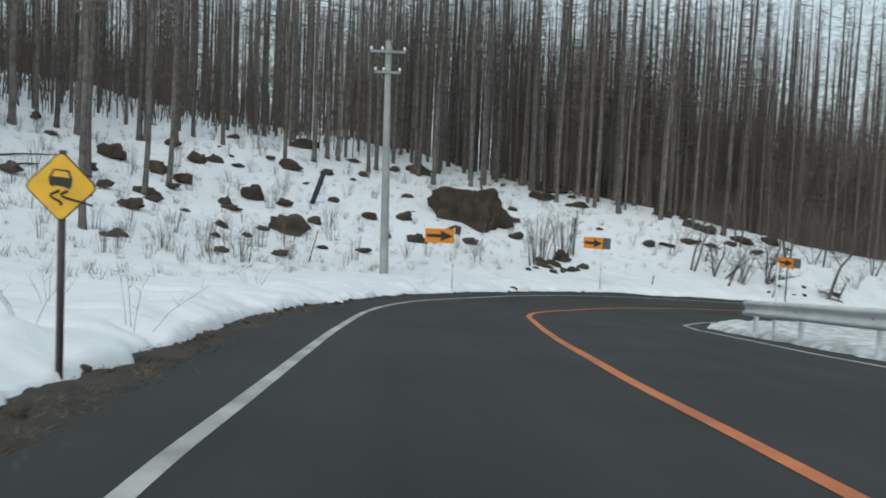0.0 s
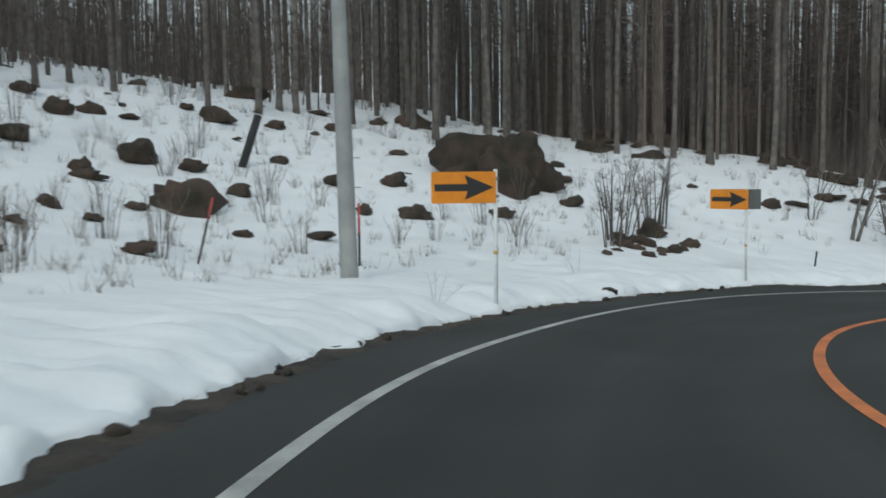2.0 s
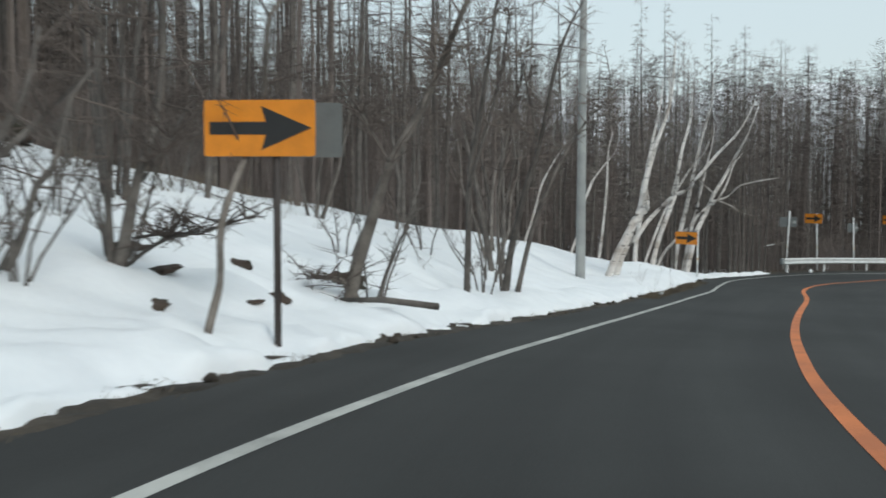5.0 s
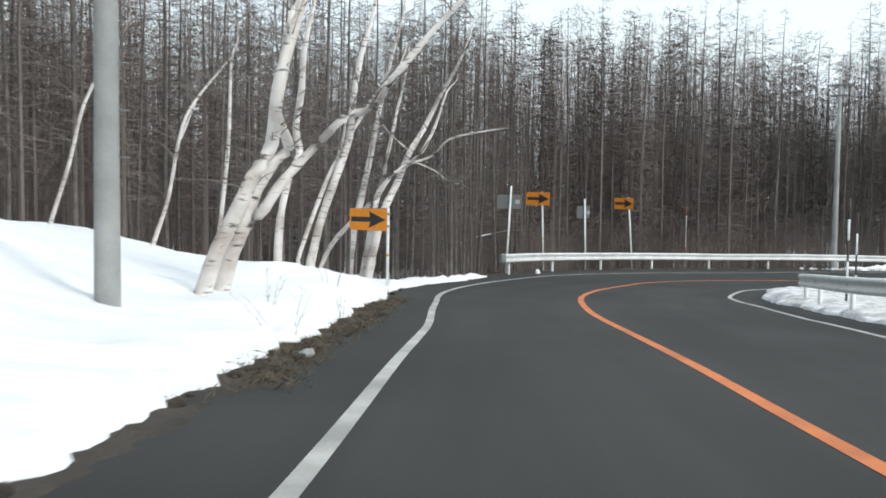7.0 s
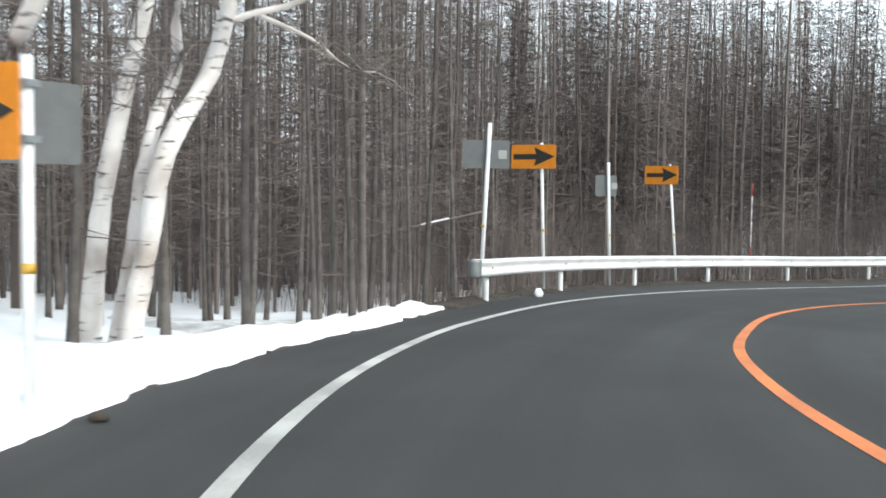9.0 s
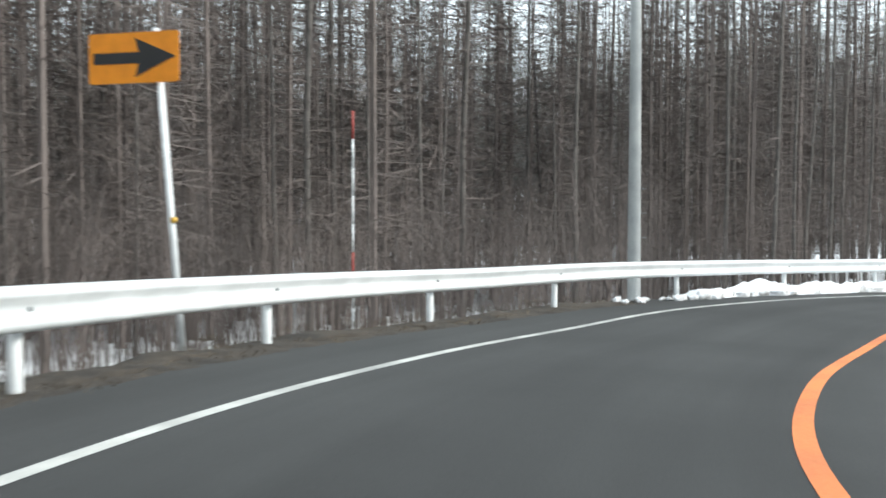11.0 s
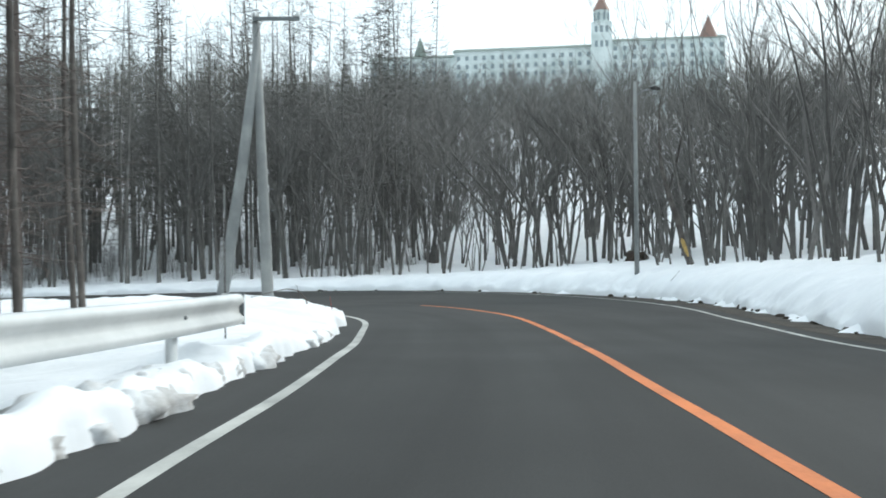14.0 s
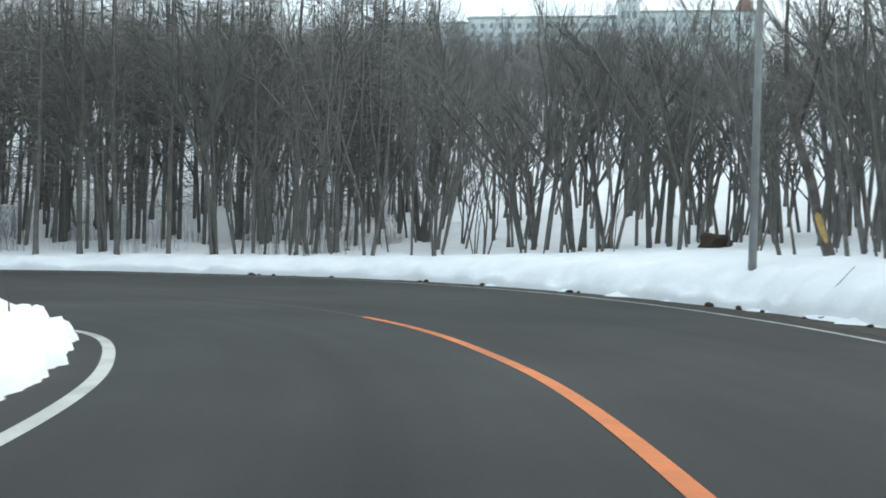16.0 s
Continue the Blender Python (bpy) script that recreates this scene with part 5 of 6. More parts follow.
STONES = [(-7.8, 58.5, 1.7, .4), (-8.1, 53.2, 1.1, .4), (-5.3, 58.2, 1.5, .55), (-3.9, 57.3, 1.2, .4), (-3.6, 63.1, 1.3, .5), (-2.6, 64.6, 1, .5), (-0.3, 58.3, 1.3, .6), (1.6, 53, 1.7, .6), (3, 55.6, 0.74, .5),
          (2, 67.5, 1.3, .5), (-5.3, 52.5, 1.4, .25), (-5.4, 47.6, 1.3, .35), (-5.2, 39.2, 0.75, .3), (-8.3, 49.5, 0.68, .5), (-7.3, 46.5, 0.72, .35), (4.3, 61.3, 0.75, .4), (6.3, 59, 0.94, .35), (8.6, 60.9, 0.96, .6),
          (3.1, 76.9, 2.1, .35), (-1.8, 72.4, 1.1, .3), (11.6, 76.5, 1.8, .4), (21.8, 76.2, 2.9, .3), (24, 73.6, 1.5, .5), (27.9, 69.1, 1.5, .4), (-1.8, 47.1, 0.61, .3), (-1.6, 55.5, 0.83, .5), (-0.4, 49.2, 0.45, .4),
          (16.6, 66.8, 0.66, .4), (9.8, 76.2, 0.89, .4), (17.3, 57.6, 1.1, .55), (15.6, 55.7, 0.73, .4), (15.9, 54.1, 0.47, .4), (17.2, 55.2, 0.73, .4), (18.2, 56.3, 0.8, .35), (14.4, 53.9, 0.36, .5), (16.5, 55.8, 0.63, .5),
          (16.3, 56.5, 0.84, .25), (15.9, 55.3, 0.63, .3), (16.7, 55, 0.52, .4), (17.6, 55.5, 0.42, .4), (15, 54.7, 0.42, .3), (15.8, 56.9, 0.63, .3), (16.5, 54.5, 0.31, .4), (17.7, 57.9, 0.54, .3), (16.2, 63.9, 0.48, .5), (20, 71.5, 2, .25), (21.9, 69.1, 1.2, .35), (30.5, 71.4, 1.2, .3), (29, 67.2, 0.83, .5), (29.7, 66.8, 0.95, .4), (34.8, 66.4, 1.3, .4), (35, 66.4, 1, .4),
          # From (30.63, 57.26) on, five low rocks stand in for dark patches of earth.
          (121.1, -11.9, 1.2, .5), (24.5, 62.8, 1.0, .3), (25.8, 62.9, 1.0, .2), (27.5, 63.7, 0.8, .4), (28.1, 63.8, 1.0, .22), (29.1, 63.5, 0.9, .22), (32.2, 65.7, 1.6, .22), (32.3, 63.6, 1.0, .26), (30.2, 66.4, 1.2, .4), (30.63, 57.26, 0.42, .2), (29.41, 56.03, 0.42, .16), (32.67, 57.93, 0.38, .22), (31.14, 56.28, 0.28, .2), (34.55, 57.5, 0.7, .4),
          (30.9, 64.5, 0.87, .3), (30.8, 58.1, 0.51, .25), (32, 56.6, 0.41, .25)]
for x, y, w, hh in STONES:
    ob = rock(rng, w, w * rng.uniform(0.7, 1.0), w * hh * 0.8)
    ob.matrix_basis = pose(x, y, ground_at(x, y) + w * hh * 0.02, rng.uniform(-14, 14), rng.uniform(-14, 14), rng.uniform(0, 360))
    tagged(ob, "dark brown mossy boulder or earth patch half sunk in snow", "rock", "boulders on the slope")
for x, y in scatter(rng, 60, (-16, 40, 40, 84), False, 1.5, lambda s, off, e: off < 0 and 8 < e < 30):
    w = rng.uniform(0.35, 1.1)
    ob = rock(rng, w, w * rng.uniform(0.6, 1.0), w * rng.uniform(0.15, 0.35))
    ob.matrix_basis = pose(x, y, ground_at(x, y) + w * 0.03, 0, 0, rng.uniform(0, 360))
    tagged(ob, "small dark stone showing through the snow", "rock", "stones on the slope")
pale = rock(random.Random(8), 0.2, 0.13, 0.05, "stone")
pale.data.materials[0] = CONCRETE
pale.matrix_basis = pose(51.6, 58.8, ground_at(51.6, 58.8) + 0.04, 0, 0, 20)
tagged(pale, "small pale stone lying on the grassy shoulder", "rock")
big = rock(rng, 4.3, 3.2, 2.0)
big.matrix_basis = pose(13, 63.2, ground_at(13, 63.2) - 0.2, 0, 3, -12)
tagged(big, "huge mossy brown boulder with snow on its shoulder", "rock")
cap = rock(rng, 2.1, 1.4, 0.7)
cap.matrix_basis = pose(11.7, 65.3, ground_at(11.7, 65.3) + 0.5, 0, 12, 20)
tagged(cap, "brown boulder lying against a larger one", "rock")
for x, y, n, a in ((-10.5, 50.4, 4.2, 60), (-10.1, 49.3, 3.0, 75), (-6.7, 69, 2.6, 80), (33.6, 56.0, 1.6, 95)):
    sh = Shape().tube([(-n / 2, 0, 0.05), (0, 0.1, 0.12), (n / 2, 0, 0.08)], [0.05, 0.045, 0.03], 7)
    ob = part("fallen_log", sh, BARK)
    ob.matrix_basis = pose(x, y, ground_at(x, y) + 0.05, 0, rng.uniform(-4, 4), a)
    tagged(ob, "fallen branch lying on the snow", "log", "fallen branches")
sh = Shape().tube([(0, 0, -0.3), (0.02, 0, 0.9), (0.03, 0, 1.9)], [0.15, 0.145, 0.14], 12)
stub = part("leaning_stump", sh, DARK)
stub.matrix_basis = pose(3.1, 59.9, ground_at(3.1, 59.9), 0, 18, -10)
tagged(stub, "blackened leaning stump in the snow", "tree stump")


# ---------------------------------------------------------------- dead grass
def tuft(rng, h, count, width, lie):
    sh = Shape()
    for _ in range(count):
        p = Vector((rng.gauss(0, 0.12), rng.gauss(0, 0.12), -0.03))
        sh.blade(p, p + Vector((rng.uniform(-1, 1) * lie, rng.uniform(-1, 1) * lie, 1)).normalized() * h * rng.uniform(0.4, 1.2), width)
    return sh


rng = random.Random(51)
litter = scatter(rng, 1600, (-18, 44, 26, 84), False, 0.5, lambda s, off, e: off < 0 and 4.5 < e < 30)
wood("dry_grass", [tuft(rng, 0.45, 16, 0.006, 0.7) for _ in range(5)], litter, rng, DEAD_GRASS, "dry grass and stalks poking through the snow", 0.4, 1.2)


def strip(count, s0, s1, inner, outer):
    """Places along the road's left side, at distances inwards of the snow's edge."""
    got = []
    for _ in range(count):
        s = rng.uniform(s0, s1) * SC
        p = on_road(s, -float(snow_left(s)) + rng.uniform(inner, min(outer, float(snow_left(s) - line_left(s)) - 0.35)))
        got.append((p.x, p.y, p.z))
    return got


def matted(name, places, shapes, label):
    for k, base in enumerate(shapes):
        v, sh = np.array(base.v), Shape()
        out, faces = [], []
        for i, (x, y, z) in enumerate(places[k::len(shapes)]):
            a, q = rng.uniform(0, 6.283), rng.uniform(0.6, 1.2)
            c, d = math.cos(a) * q, math.sin(a) * q
            out.append(np.stack([v[:, 0] * c - v[:, 1] * d + x, v[:, 0] * d + v[:, 1] * c + y, v[:, 2] * q + z + 0.05], 1))
            faces += [tuple(j + i * len(v) for j in f) for f in base.f]
        sh.v, sh.f = np.concatenate(out).tolist(), faces
        tagged(part(name, sh, DEAD_GRASS, smooth=False), label, "grass", kind="stuff")


mats = [tuft(rng, 0.10, 16, 0.005, 2.2) for _ in range(4)]
matted("dead_grass", strip(220, 0, 24, -0.25, 0.6) + strip(200, 24, 78, -0.25, 0.3) + strip(760, 78, 92, -0.3, 0.7) + strip(300, 105, 128, -1.2, 0.4), mats, "flattened dead grass on the road shoulder")


# ---------------------------------------------------------------- arrow boards and road signs
ARROW = [(-0.45, -0.055), (0.06, -0.055), (0.02, -0.19), (0.47, 0.0), (0.02, 0.19), (0.06, 0.055), (-0.45, 0.055)]


def rounded(w, h, r, n=5):
    pts = []
    for cx, cz, a0 in ((w / 2 - r, h / 2 - r, 0), (-w / 2 + r, h / 2 - r, 90), (-w / 2 + r, -h / 2 + r, 180), (w / 2 - r, -h / 2 + r, 270)):
        for k in range(n):
            a = radians(a0 + 90 * k / (n - 1))
            pts.append((cx + r * math.cos(a), cz + r * math.sin(a)))
    return pts[::-1]


def arrow_board(left, right, top, share, post_mat, tilt=0.0, twin=None, bands=True, label="", base_dz=0.0):
    """An orange board with a black arrow on a post; left and right are its upper corners in the plan, in plan units."""
    a, b = Vector((*left, 0)) * SC, Vector((*right, 0)) * SC
    d = (b - a).normalized()
    turn = math.degrees(math.atan2(d.y, d.x))
    w, h = 1.15, 0.56
    foot = a.lerp(b, share)
    z0 = ground_at(foot.x, foot.y) + base_dz
    e = holder("arrow_board_sign", (foot.x, foot.y, z0), turn)
    up = top - z0
    mid = w * (0.5 - share)
    lean = math.tan(radians(tilt))
    part("post", Shape().tube([(lean * (up - h * 0.2), 0.05, up + 0.04), (0, 0.05, -0.6)], [0.038, 0.038], 12), post_mat, e)
    board = part("board", Shape().slab([(x + mid + lean * up * 0.9, z + up - h / 2) for x, z in rounded(w, h, 0.03)], -0.012, 0.0), SIGN_ORANGE, e, "orange reflective board", smooth=False)
    ob = part("arrow", Shape().slab([(x * w + mid + lean * up * 0.9, z * w + up - h / 2) for x, z in ARROW[::-1]], -0.017, -0.0125), SIGN_BLACK, e, "black arrow pointing right", smooth=False)
    for k in (-0.16, 0.16):
        part("bracket", Shape().box(lean * up * 0.95 - 0.06, lean * up * 0.95 + 0.06, 0.0, 0.1, up - h / 2 + k - 0.02, up - h / 2 + k + 0.02), ZINC, e, smooth=False)
    if bands:
        for z in (up * 0.42,):
            part("band", Shape().tube([(lean * z, 0.05, z - 0.03), (lean * z, 0.05, z + 0.03)], [0.041, 0.041], 12), GOLD, e, "yellow reflective band")
    if twin is not None:
        ang = radians(twin)
        c, s = math.cos(ang), math.sin(ang)
        back = Shape().slab([(x + w * 0.475, z + up - h / 2) for x, z in rounded(w * 0.95, h, 0.03)], 0.0, 0.012)
        back.v = [(x * c - y * s + mid - 0.30 + lean * up, x * s + y * c + 0.10, z) for x, y, z in back.v]
        part("back_board", back, BOARD_BACK, e, "bare grey back of a second board", smooth=False)
    return tagged(e, label, "road sign", "arrow boards round the bend")


arrow_board((6.09, 37.75), (7.18, 37.63), -1.18, 1.0, WHITE_STEEL, label="orange arrow board on a white post in snow")
arrow_board((15.07, 46.68), (15.73, 45.84), -1.90, 0.93, WHITE_STEEL, twin=18, label="orange arrow board on a thin white post in snow")
arrow_board((27.21, 51.16), (27.64, 50.18), -2.97, 0.64, BROWN_STEEL, twin=20, bands=False, label="orange arrow board on a dark brown post")
arrow_board((62.55, 59.42), (62.29, 58.40), -6.01, 1.0, WHITE_STEEL, twin=82, label="orange arrow board on a white post among birches")
arrow_board((80.11, 58.22), (79.77, 57.22), -5.63, 0.66, WHITE_STEEL, tilt=-2.5, label="orange arrow board on a white post behind the guard rail")
arrow_board((87.65, 55.31), (87.11, 54.40), -5.90, 0.74, WHITE_STEEL, tilt=-6, label="orange arrow board on a leaning white post behind the guard rail")


def back_board(at, top, turn, tilt, w, label):
    z0 = ground_at(*at)
    up = top - z0
    e = holder("arrow_board_sign", (at[0], at[1], z0), turn)
    lean = math.tan(radians(tilt))
    part("post", Shape().tube([(lean * up, 0, up), (0, 0, -0.6)], [0.042, 0.042], 12), WHITE_STEEL, e)
    part("board", Shape().slab([(x + lean * up * 0.9 - 0.05, z + up - 0.62) for x, z in rounded(w, 0.56, 0.03)], 0.05, 0.062), BOARD_BACK, e, "bare grey back of the board", smooth=False)
    part("plate", Shape().slab([(x + lean * up * 0.9 + w * 0.3, z + up - 0.62) for x, z in rounded(0.17, 0.17, 0.02)], 0.04, 0.049), CONCRETE, e, "small pale plate", smooth=False)
    part("band", Shape().tube([(lean * up * 0.42, 0, up * 0.42 - 0.03), (lean * up * 0.42, 0, up * 0.42 + 0.03)], [0.045, 0.045], 12), GOLD, e, "yellow reflective band")
    return tagged(e, label, "road sign", "arrow boards round the bend")


back_board((82.29, 63.02), -5.38, -72, 3, 0.95, "grey back of an arrow board on a white post")
back_board((90.10, 60.81), -5.93, -66, -2, 0.6, "back of a narrow board on a white post behind the rail")


def skid_sign(at, top, turn):
    z0 = ground_at(*at)
    e = holder("warning_sign", (at[0], at[1], z0), turn)
    side, up = 0.39, top - z0
    half = side / math.sqrt(2)
    part("post", Shape().tube([(0, 0.03, up), (0, 0.03, -0.5)], [0.03, 0.03], 12), BROWN_STEEL, e, "dark worn steel post")

    def diamond(k):
        pts, r = [], 0.04
        for cx, cz, a0 in ((0, 1, 135), (1, 0, 45), (0, -1, -45), (-1, 0, -135)):
            for q in (0, 0.5, 1):
                a = radians(a0 - 90 * q)
                pts.append((cx * (half - r * 1.4) * k + r * k * math.cos(a), cz * (half - r * 1.4) * k + r * k * math.sin(a) + up - half))
        return pts

    part("plate", Shape().slab(diamond(1.0), -0.01, 0.0), SIGN_BLACK, e, "dark rim", smooth=False)
    part("face", Shape().slab(diamond(0.95), -0.014, -0.0105), SIGN_YELLOW, e, "yellow reflective face", smooth=False)
    body = [(-0.085, 0.005), (-0.09, 0.06), (-0.055, 0.125), (0.06, 0.115), (0.085, 0.05), (0.075, -0.01), (0.06, -0.028), (0.03, -0.012), (-0.04, 0.0), (-0.06, -0.012)]
    part("car_symbol", Shape().slab([(x, z + up - half + 0.01) for x, z in body], -0.018, -0.0145), SIGN_BLACK, e, "black car symbol", smooth=False)
    part("window_symbol", Shape().slab([(x, z + up - half + 0.01) for x, z in [(-0.066, 0.068), (-0.045, 0.112), (0.05, 0.103), (0.064, 0.058)]], -0.021, -0.0185), SIGN_YELLOW, e, smooth=False)
    for flip in (-1, 1):
        pts = []
        for k in range(9):
            u = k / 8
            pts.append((flip * 0.03 - 0.06 * math.sin(u * 5.0) + 0.02 + (0.13 if flip > 0 else -0.05) * u * u, -0.02, -0.03 - 0.11 * u + up - half))
        part("skid_symbol", Shape().tube(pts, [0.009] * 9, 6), SIGN_BLACK, e, "black skid mark")
    return tagged(e, "yellow diamond slippery-road sign with a skidding car", "road sign")


skid_sign((-1.46, 8.3), 1.282, -4)


# ---------------------------------------------------------------- guard rails
rail_left = table("106:3.20 108:3.42 111:3.68 114:3.85 118:4.22 122:4.30 126:3.95 130:3.55 134:3.20 138:3.02 142:2.98 147:2.68")
W_BEAM = [(0.0, 0.175), (0.05, 0.165), (0.085, 0.13), (0.085, 0.085), (0.03, 0.035), (0.03, -0.035), (0.085, -0.085), (0.085, -0.13), (0.05, -0.165), (0.0, -0.175)]


def guard_rail(off, s0, s1, inward, top, spacing, ends, label):
    """A W-beam on posts. off(s): how far to the right of the lane's axis it stands; inward: the side its face looks to."""
    e = holder("guard_rail", on_road(s0, float(off(s0))))
    base = e.matrix_basis.translation
    rows = []
    s = np.arange(s0, s1 + 0.01, 0.5)
    o = off(s)
    for dx, dz in W_BEAM:
        flare = np.where(s < s0 + 0.5, 0.12, 0) if ends[0] else 0
        rows.append(on_road(s, o + inward * (dx - flare), top - 0.175 + dz) - np.array(base))
    beam = Shape().sheet(np.stack(rows, 1).tolist())
    ob = part("beam", beam, RAIL, e, "white-painted corrugated steel beam")
    mod = ob.modifiers.new("thickness", "SOLIDIFY")
    mod.thickness = 0.006
    k = s0 + 0.7
    n = 0
    while k < s1:
        p = on_road(k, float(off(k)) - inward * 0.10, 0) - base
        part("post", Shape().tube([p + Vector((0, 0, -0.7)), p + Vector((0, 0, top - 0.06))], [0.057, 0.057], 14), RAIL, e, "white steel post")
        q = on_road(k, float(off(k)) - inward * 0.02, top - 0.175) - base
        part("bracket", Shape().tube([q - Vector((0, 0, 0.06)), q + Vector((0, 0, 0.06))], [0.045, 0.045], 8), ZINC, e)
        b0 = on_road(k, float(off(k)) + inward * 0.02, top - 0.175) - base
        b1 = on_road(k, float(off(k)) + inward * 0.05, top - 0.175) - base
        part("bolt", Shape().tube([b0, b1], [0.02, 0.02], 8), ZINC, e)
        k += spacing
        n += 1
    for which, at in ((0, s0), (1, s1)):
        if not ends[which]:
            continue
        pts, rad = [], []
        d = Vector((*ALONG[int(np.interp(at, RUN, np.arange(len(RUN))))], 0)) * (-1 if which == 0 else 1)
        r = Vector((*RIGHT[int(np.interp(at, RUN, np.arange(len(RUN))))], 0)) * inward
        c = on_road(at, float(off(at)), top - 0.175) - base
        rows = []
        for z in (-0.175, -0.12, 0, 0.12, 0.175):
            line = []
            for a in range(0, 181, 20):
                line.append(c + d * (0.16 * math.sin(radians(a))) + r * (0.07 - 0.13 * (1 - math.cos(radians(a)))) + Vector((0, 0, z)))
            rows.append(line)
        cap = part("end_cap", Shape().sheet(rows), ZINC, e, "rounded grey-green end piece")
        mod = cap.modifiers.new("thickness", "SOLIDIFY")
        mod.thickness = 0.006
    return tagged(e, label, "guard rail")


guard_rail(lambda s: -rail_left(s), 106.9 * SC, 146.3 * SC, 1, 0.84, 4.0, (True, True), "white W-beam guard rail along the outside of the bend")
guard_rail(lambda s: 7.65 + 0 * s, -24.0, 25.6, -1, 0.84, 4.0, (False, True), "grey-white guard rail above ploughed snow")
guard_rail(lambda s: 7.25 * SC + 0 * s, 84 * SC, 103.4 * SC, -1, 0.86, 4.0, (False, True), "grey-white guard rail inside the bend above ploughed snow")


# ---------------------------------------------------------------- poles
def utility_pole(at, h, r, arms=(), label="", lean=0.0, brace=None, turn=0.0, dz=0.0):
    z0 = ground_at(*at) + dz
    e = holder("utility_pole", (at[0], at[1], z0), turn)
    part("shaft", Shape().tube([(lean * z, 0, z) for z in (-0.8, 0, h * 0.5, h)], [r, r, r * 0.82, r * 0.62], 16), CONCRETE, e, "grey concrete shaft")
    for z, w, *shift in arms:
        c = lean * z + sum(shift)
        arm = part("crossarm", Shape().box(c - w / 2, c + w / 2, -0.2, -0.12, z - 0.05, z + 0.05), ZINC, e, "galvanised crossarm", smooth=False)
        for k in (-0.46, -0.15, 0.46):
            part("insulator", Shape().tube([(c + w * k, -0.16, z + 0.05), (c + w * k, -0.16, z + 0.10), (c + w * k, -0.16, z + 0.2)], [0.03, 0.06, 0.045], 10), WHITE_STEEL, arm, "white insulator")
        part("stay", Shape().tube([(c - w * 0.3, -0.16, z - 0.04), (lean * z, -0.1, z - 0.5)], [0.015, 0.015], 6), ZINC, e)
    if brace:
        (bx, by), bh = brace
        part("brace", Shape().tube([(bx, by, -0.8), (bx * 0.5, by * 0.5, bh * 0.5), (lean * bh, 0, bh)], [r * 1.02, r * 0.9, r * 0.75], 14), CONCRETE, e, "leaning concrete brace pole")
    for z in (1.9, 2.5, 3.1):
        part("step_bolt", Shape().tube([(r * 0.8 + lean * z, 0, z), (r + 0.12 + lean * z, 0, z)], [0.009, 0.009], 6), ZINC, e)
    return tagged(e, label, "utility pole", "utility poles along the road")


utility_pole((5.40, 43.8), 9.8, 0.19, ((9.35, 1.5), (8.5, 1.1)), "grey concrete utility pole with two crossarms", -0.022, turn=-12)
utility_pole((53.6, 62.4), 11.0, 0.17, ((10.6, 1.5),), "grey concrete utility pole beside leaning birches", turn=-76)
utility_pole((106.35, 48.4), 11.5, 0.17, ((11.1, 1.4), (10.5, 1.0)), "grey concrete utility pole behind the guard rail", turn=-120)
utility_pole((122.3, 17.3), 8.05, 0.17, ((7.85, 1.3, 0.6),), "grey concrete utility pole with a leaning brace", -0.034, turn=-150, brace=((-1.35, -0.4), 7.0))


def lamp_pole(at, h, label):
    z0 = ground_at(*at)
    e = holder("street_lamp", (at[0], at[1], z0), -150)
    part("shaft", Shape().tube([(0, 0, -0.6), (0, 0, h * 0.5), (0, 0, h)], [0.10, 0.085, 0.07], 14), CONCRETE, e, "grey concrete shaft")
    part("arm", Shape().tube([(0, 0, h - 0.6), (0.35, 0, h - 0.35), (0.7, 0, h - 0.3)], [0.02, 0.02, 0.02], 8), ZINC, e)
    part("lamp_head", Shape().tube([(0.6, 0, h - 0.28), (0.75, 0, h - 0.26), (1.0, 0, h - 0.30)], [0.05, 0.09, 0.06], 12), DARK, e, "dark lamp head")
    return tagged(e, label, "street lamp")


lamp_pole((117.05, 0.6), 7.6, "slim street lamp standing in the snow bank")


def snow_marker(at, h, r, mats, label, tilt=0.0, turn=0.0):
    z0 = ground_at(*at)
    e = holder("snow_marker", (at[0], at[1], z0), turn)
    n = len(mats)
    lean = math.tan(radians(tilt))
    for k, m in enumerate(mats):
        a, b = (-0.4 if k == 0 else h * k / n), h * (k + 1) / n
        part("section", Shape().tube([(lean * a, 0, a), (lean * b, 0, b)], [r, r], 10), m, e)
    return tagged(e, label, "marker pole", "snow marker poles")


snow_marker((98.04, 56.58), 3.4, 0.017, (WHITE_STEEL, WHITE_STEEL, RED, WHITE_STEEL, WHITE_STEEL, WHITE_STEEL, WHITE_STEEL, RED), "thin white snow pole with red bands behind the rail")
snow_marker((6, 47.8), 1.5, 0.03, (DARK, RED), "short dark marker with a red top in the snow")
snow_marker((21.2, 53.3), 0.55, 0.03, (DARK,), "short dark marker stake in the snow", 6)
snow_marker((112.43, 30.69), 1.9, 0.009, (DARK, BROWN_STEEL, BROWN_STEEL, BROWN_STEEL, CONCRETE), "thin dark snow pole with a pale tip behind the heap")
snow_marker((118.3, 19.9), 0.5, 0.006, (RED, RED), "thin red marker stick in the snow heap", 10)
snow_marker((11.0, 20.6), 1.7, 0.022, (WHITE_STEEL,), "thin white marker pole at the rail's end")
snow_marker((2.3, 45.3), 1.4, 0.025, (DARK, DARK, RED), "thin leaning marker stick with a red top", 14)
snow_marker((70.3, 51.6), 2.7, 0.03, (BROWN_STEEL, WHITE_STEEL, BROWN_STEEL, WHITE_STEEL, BROWN_STEEL), "brown and white banded snow pole")
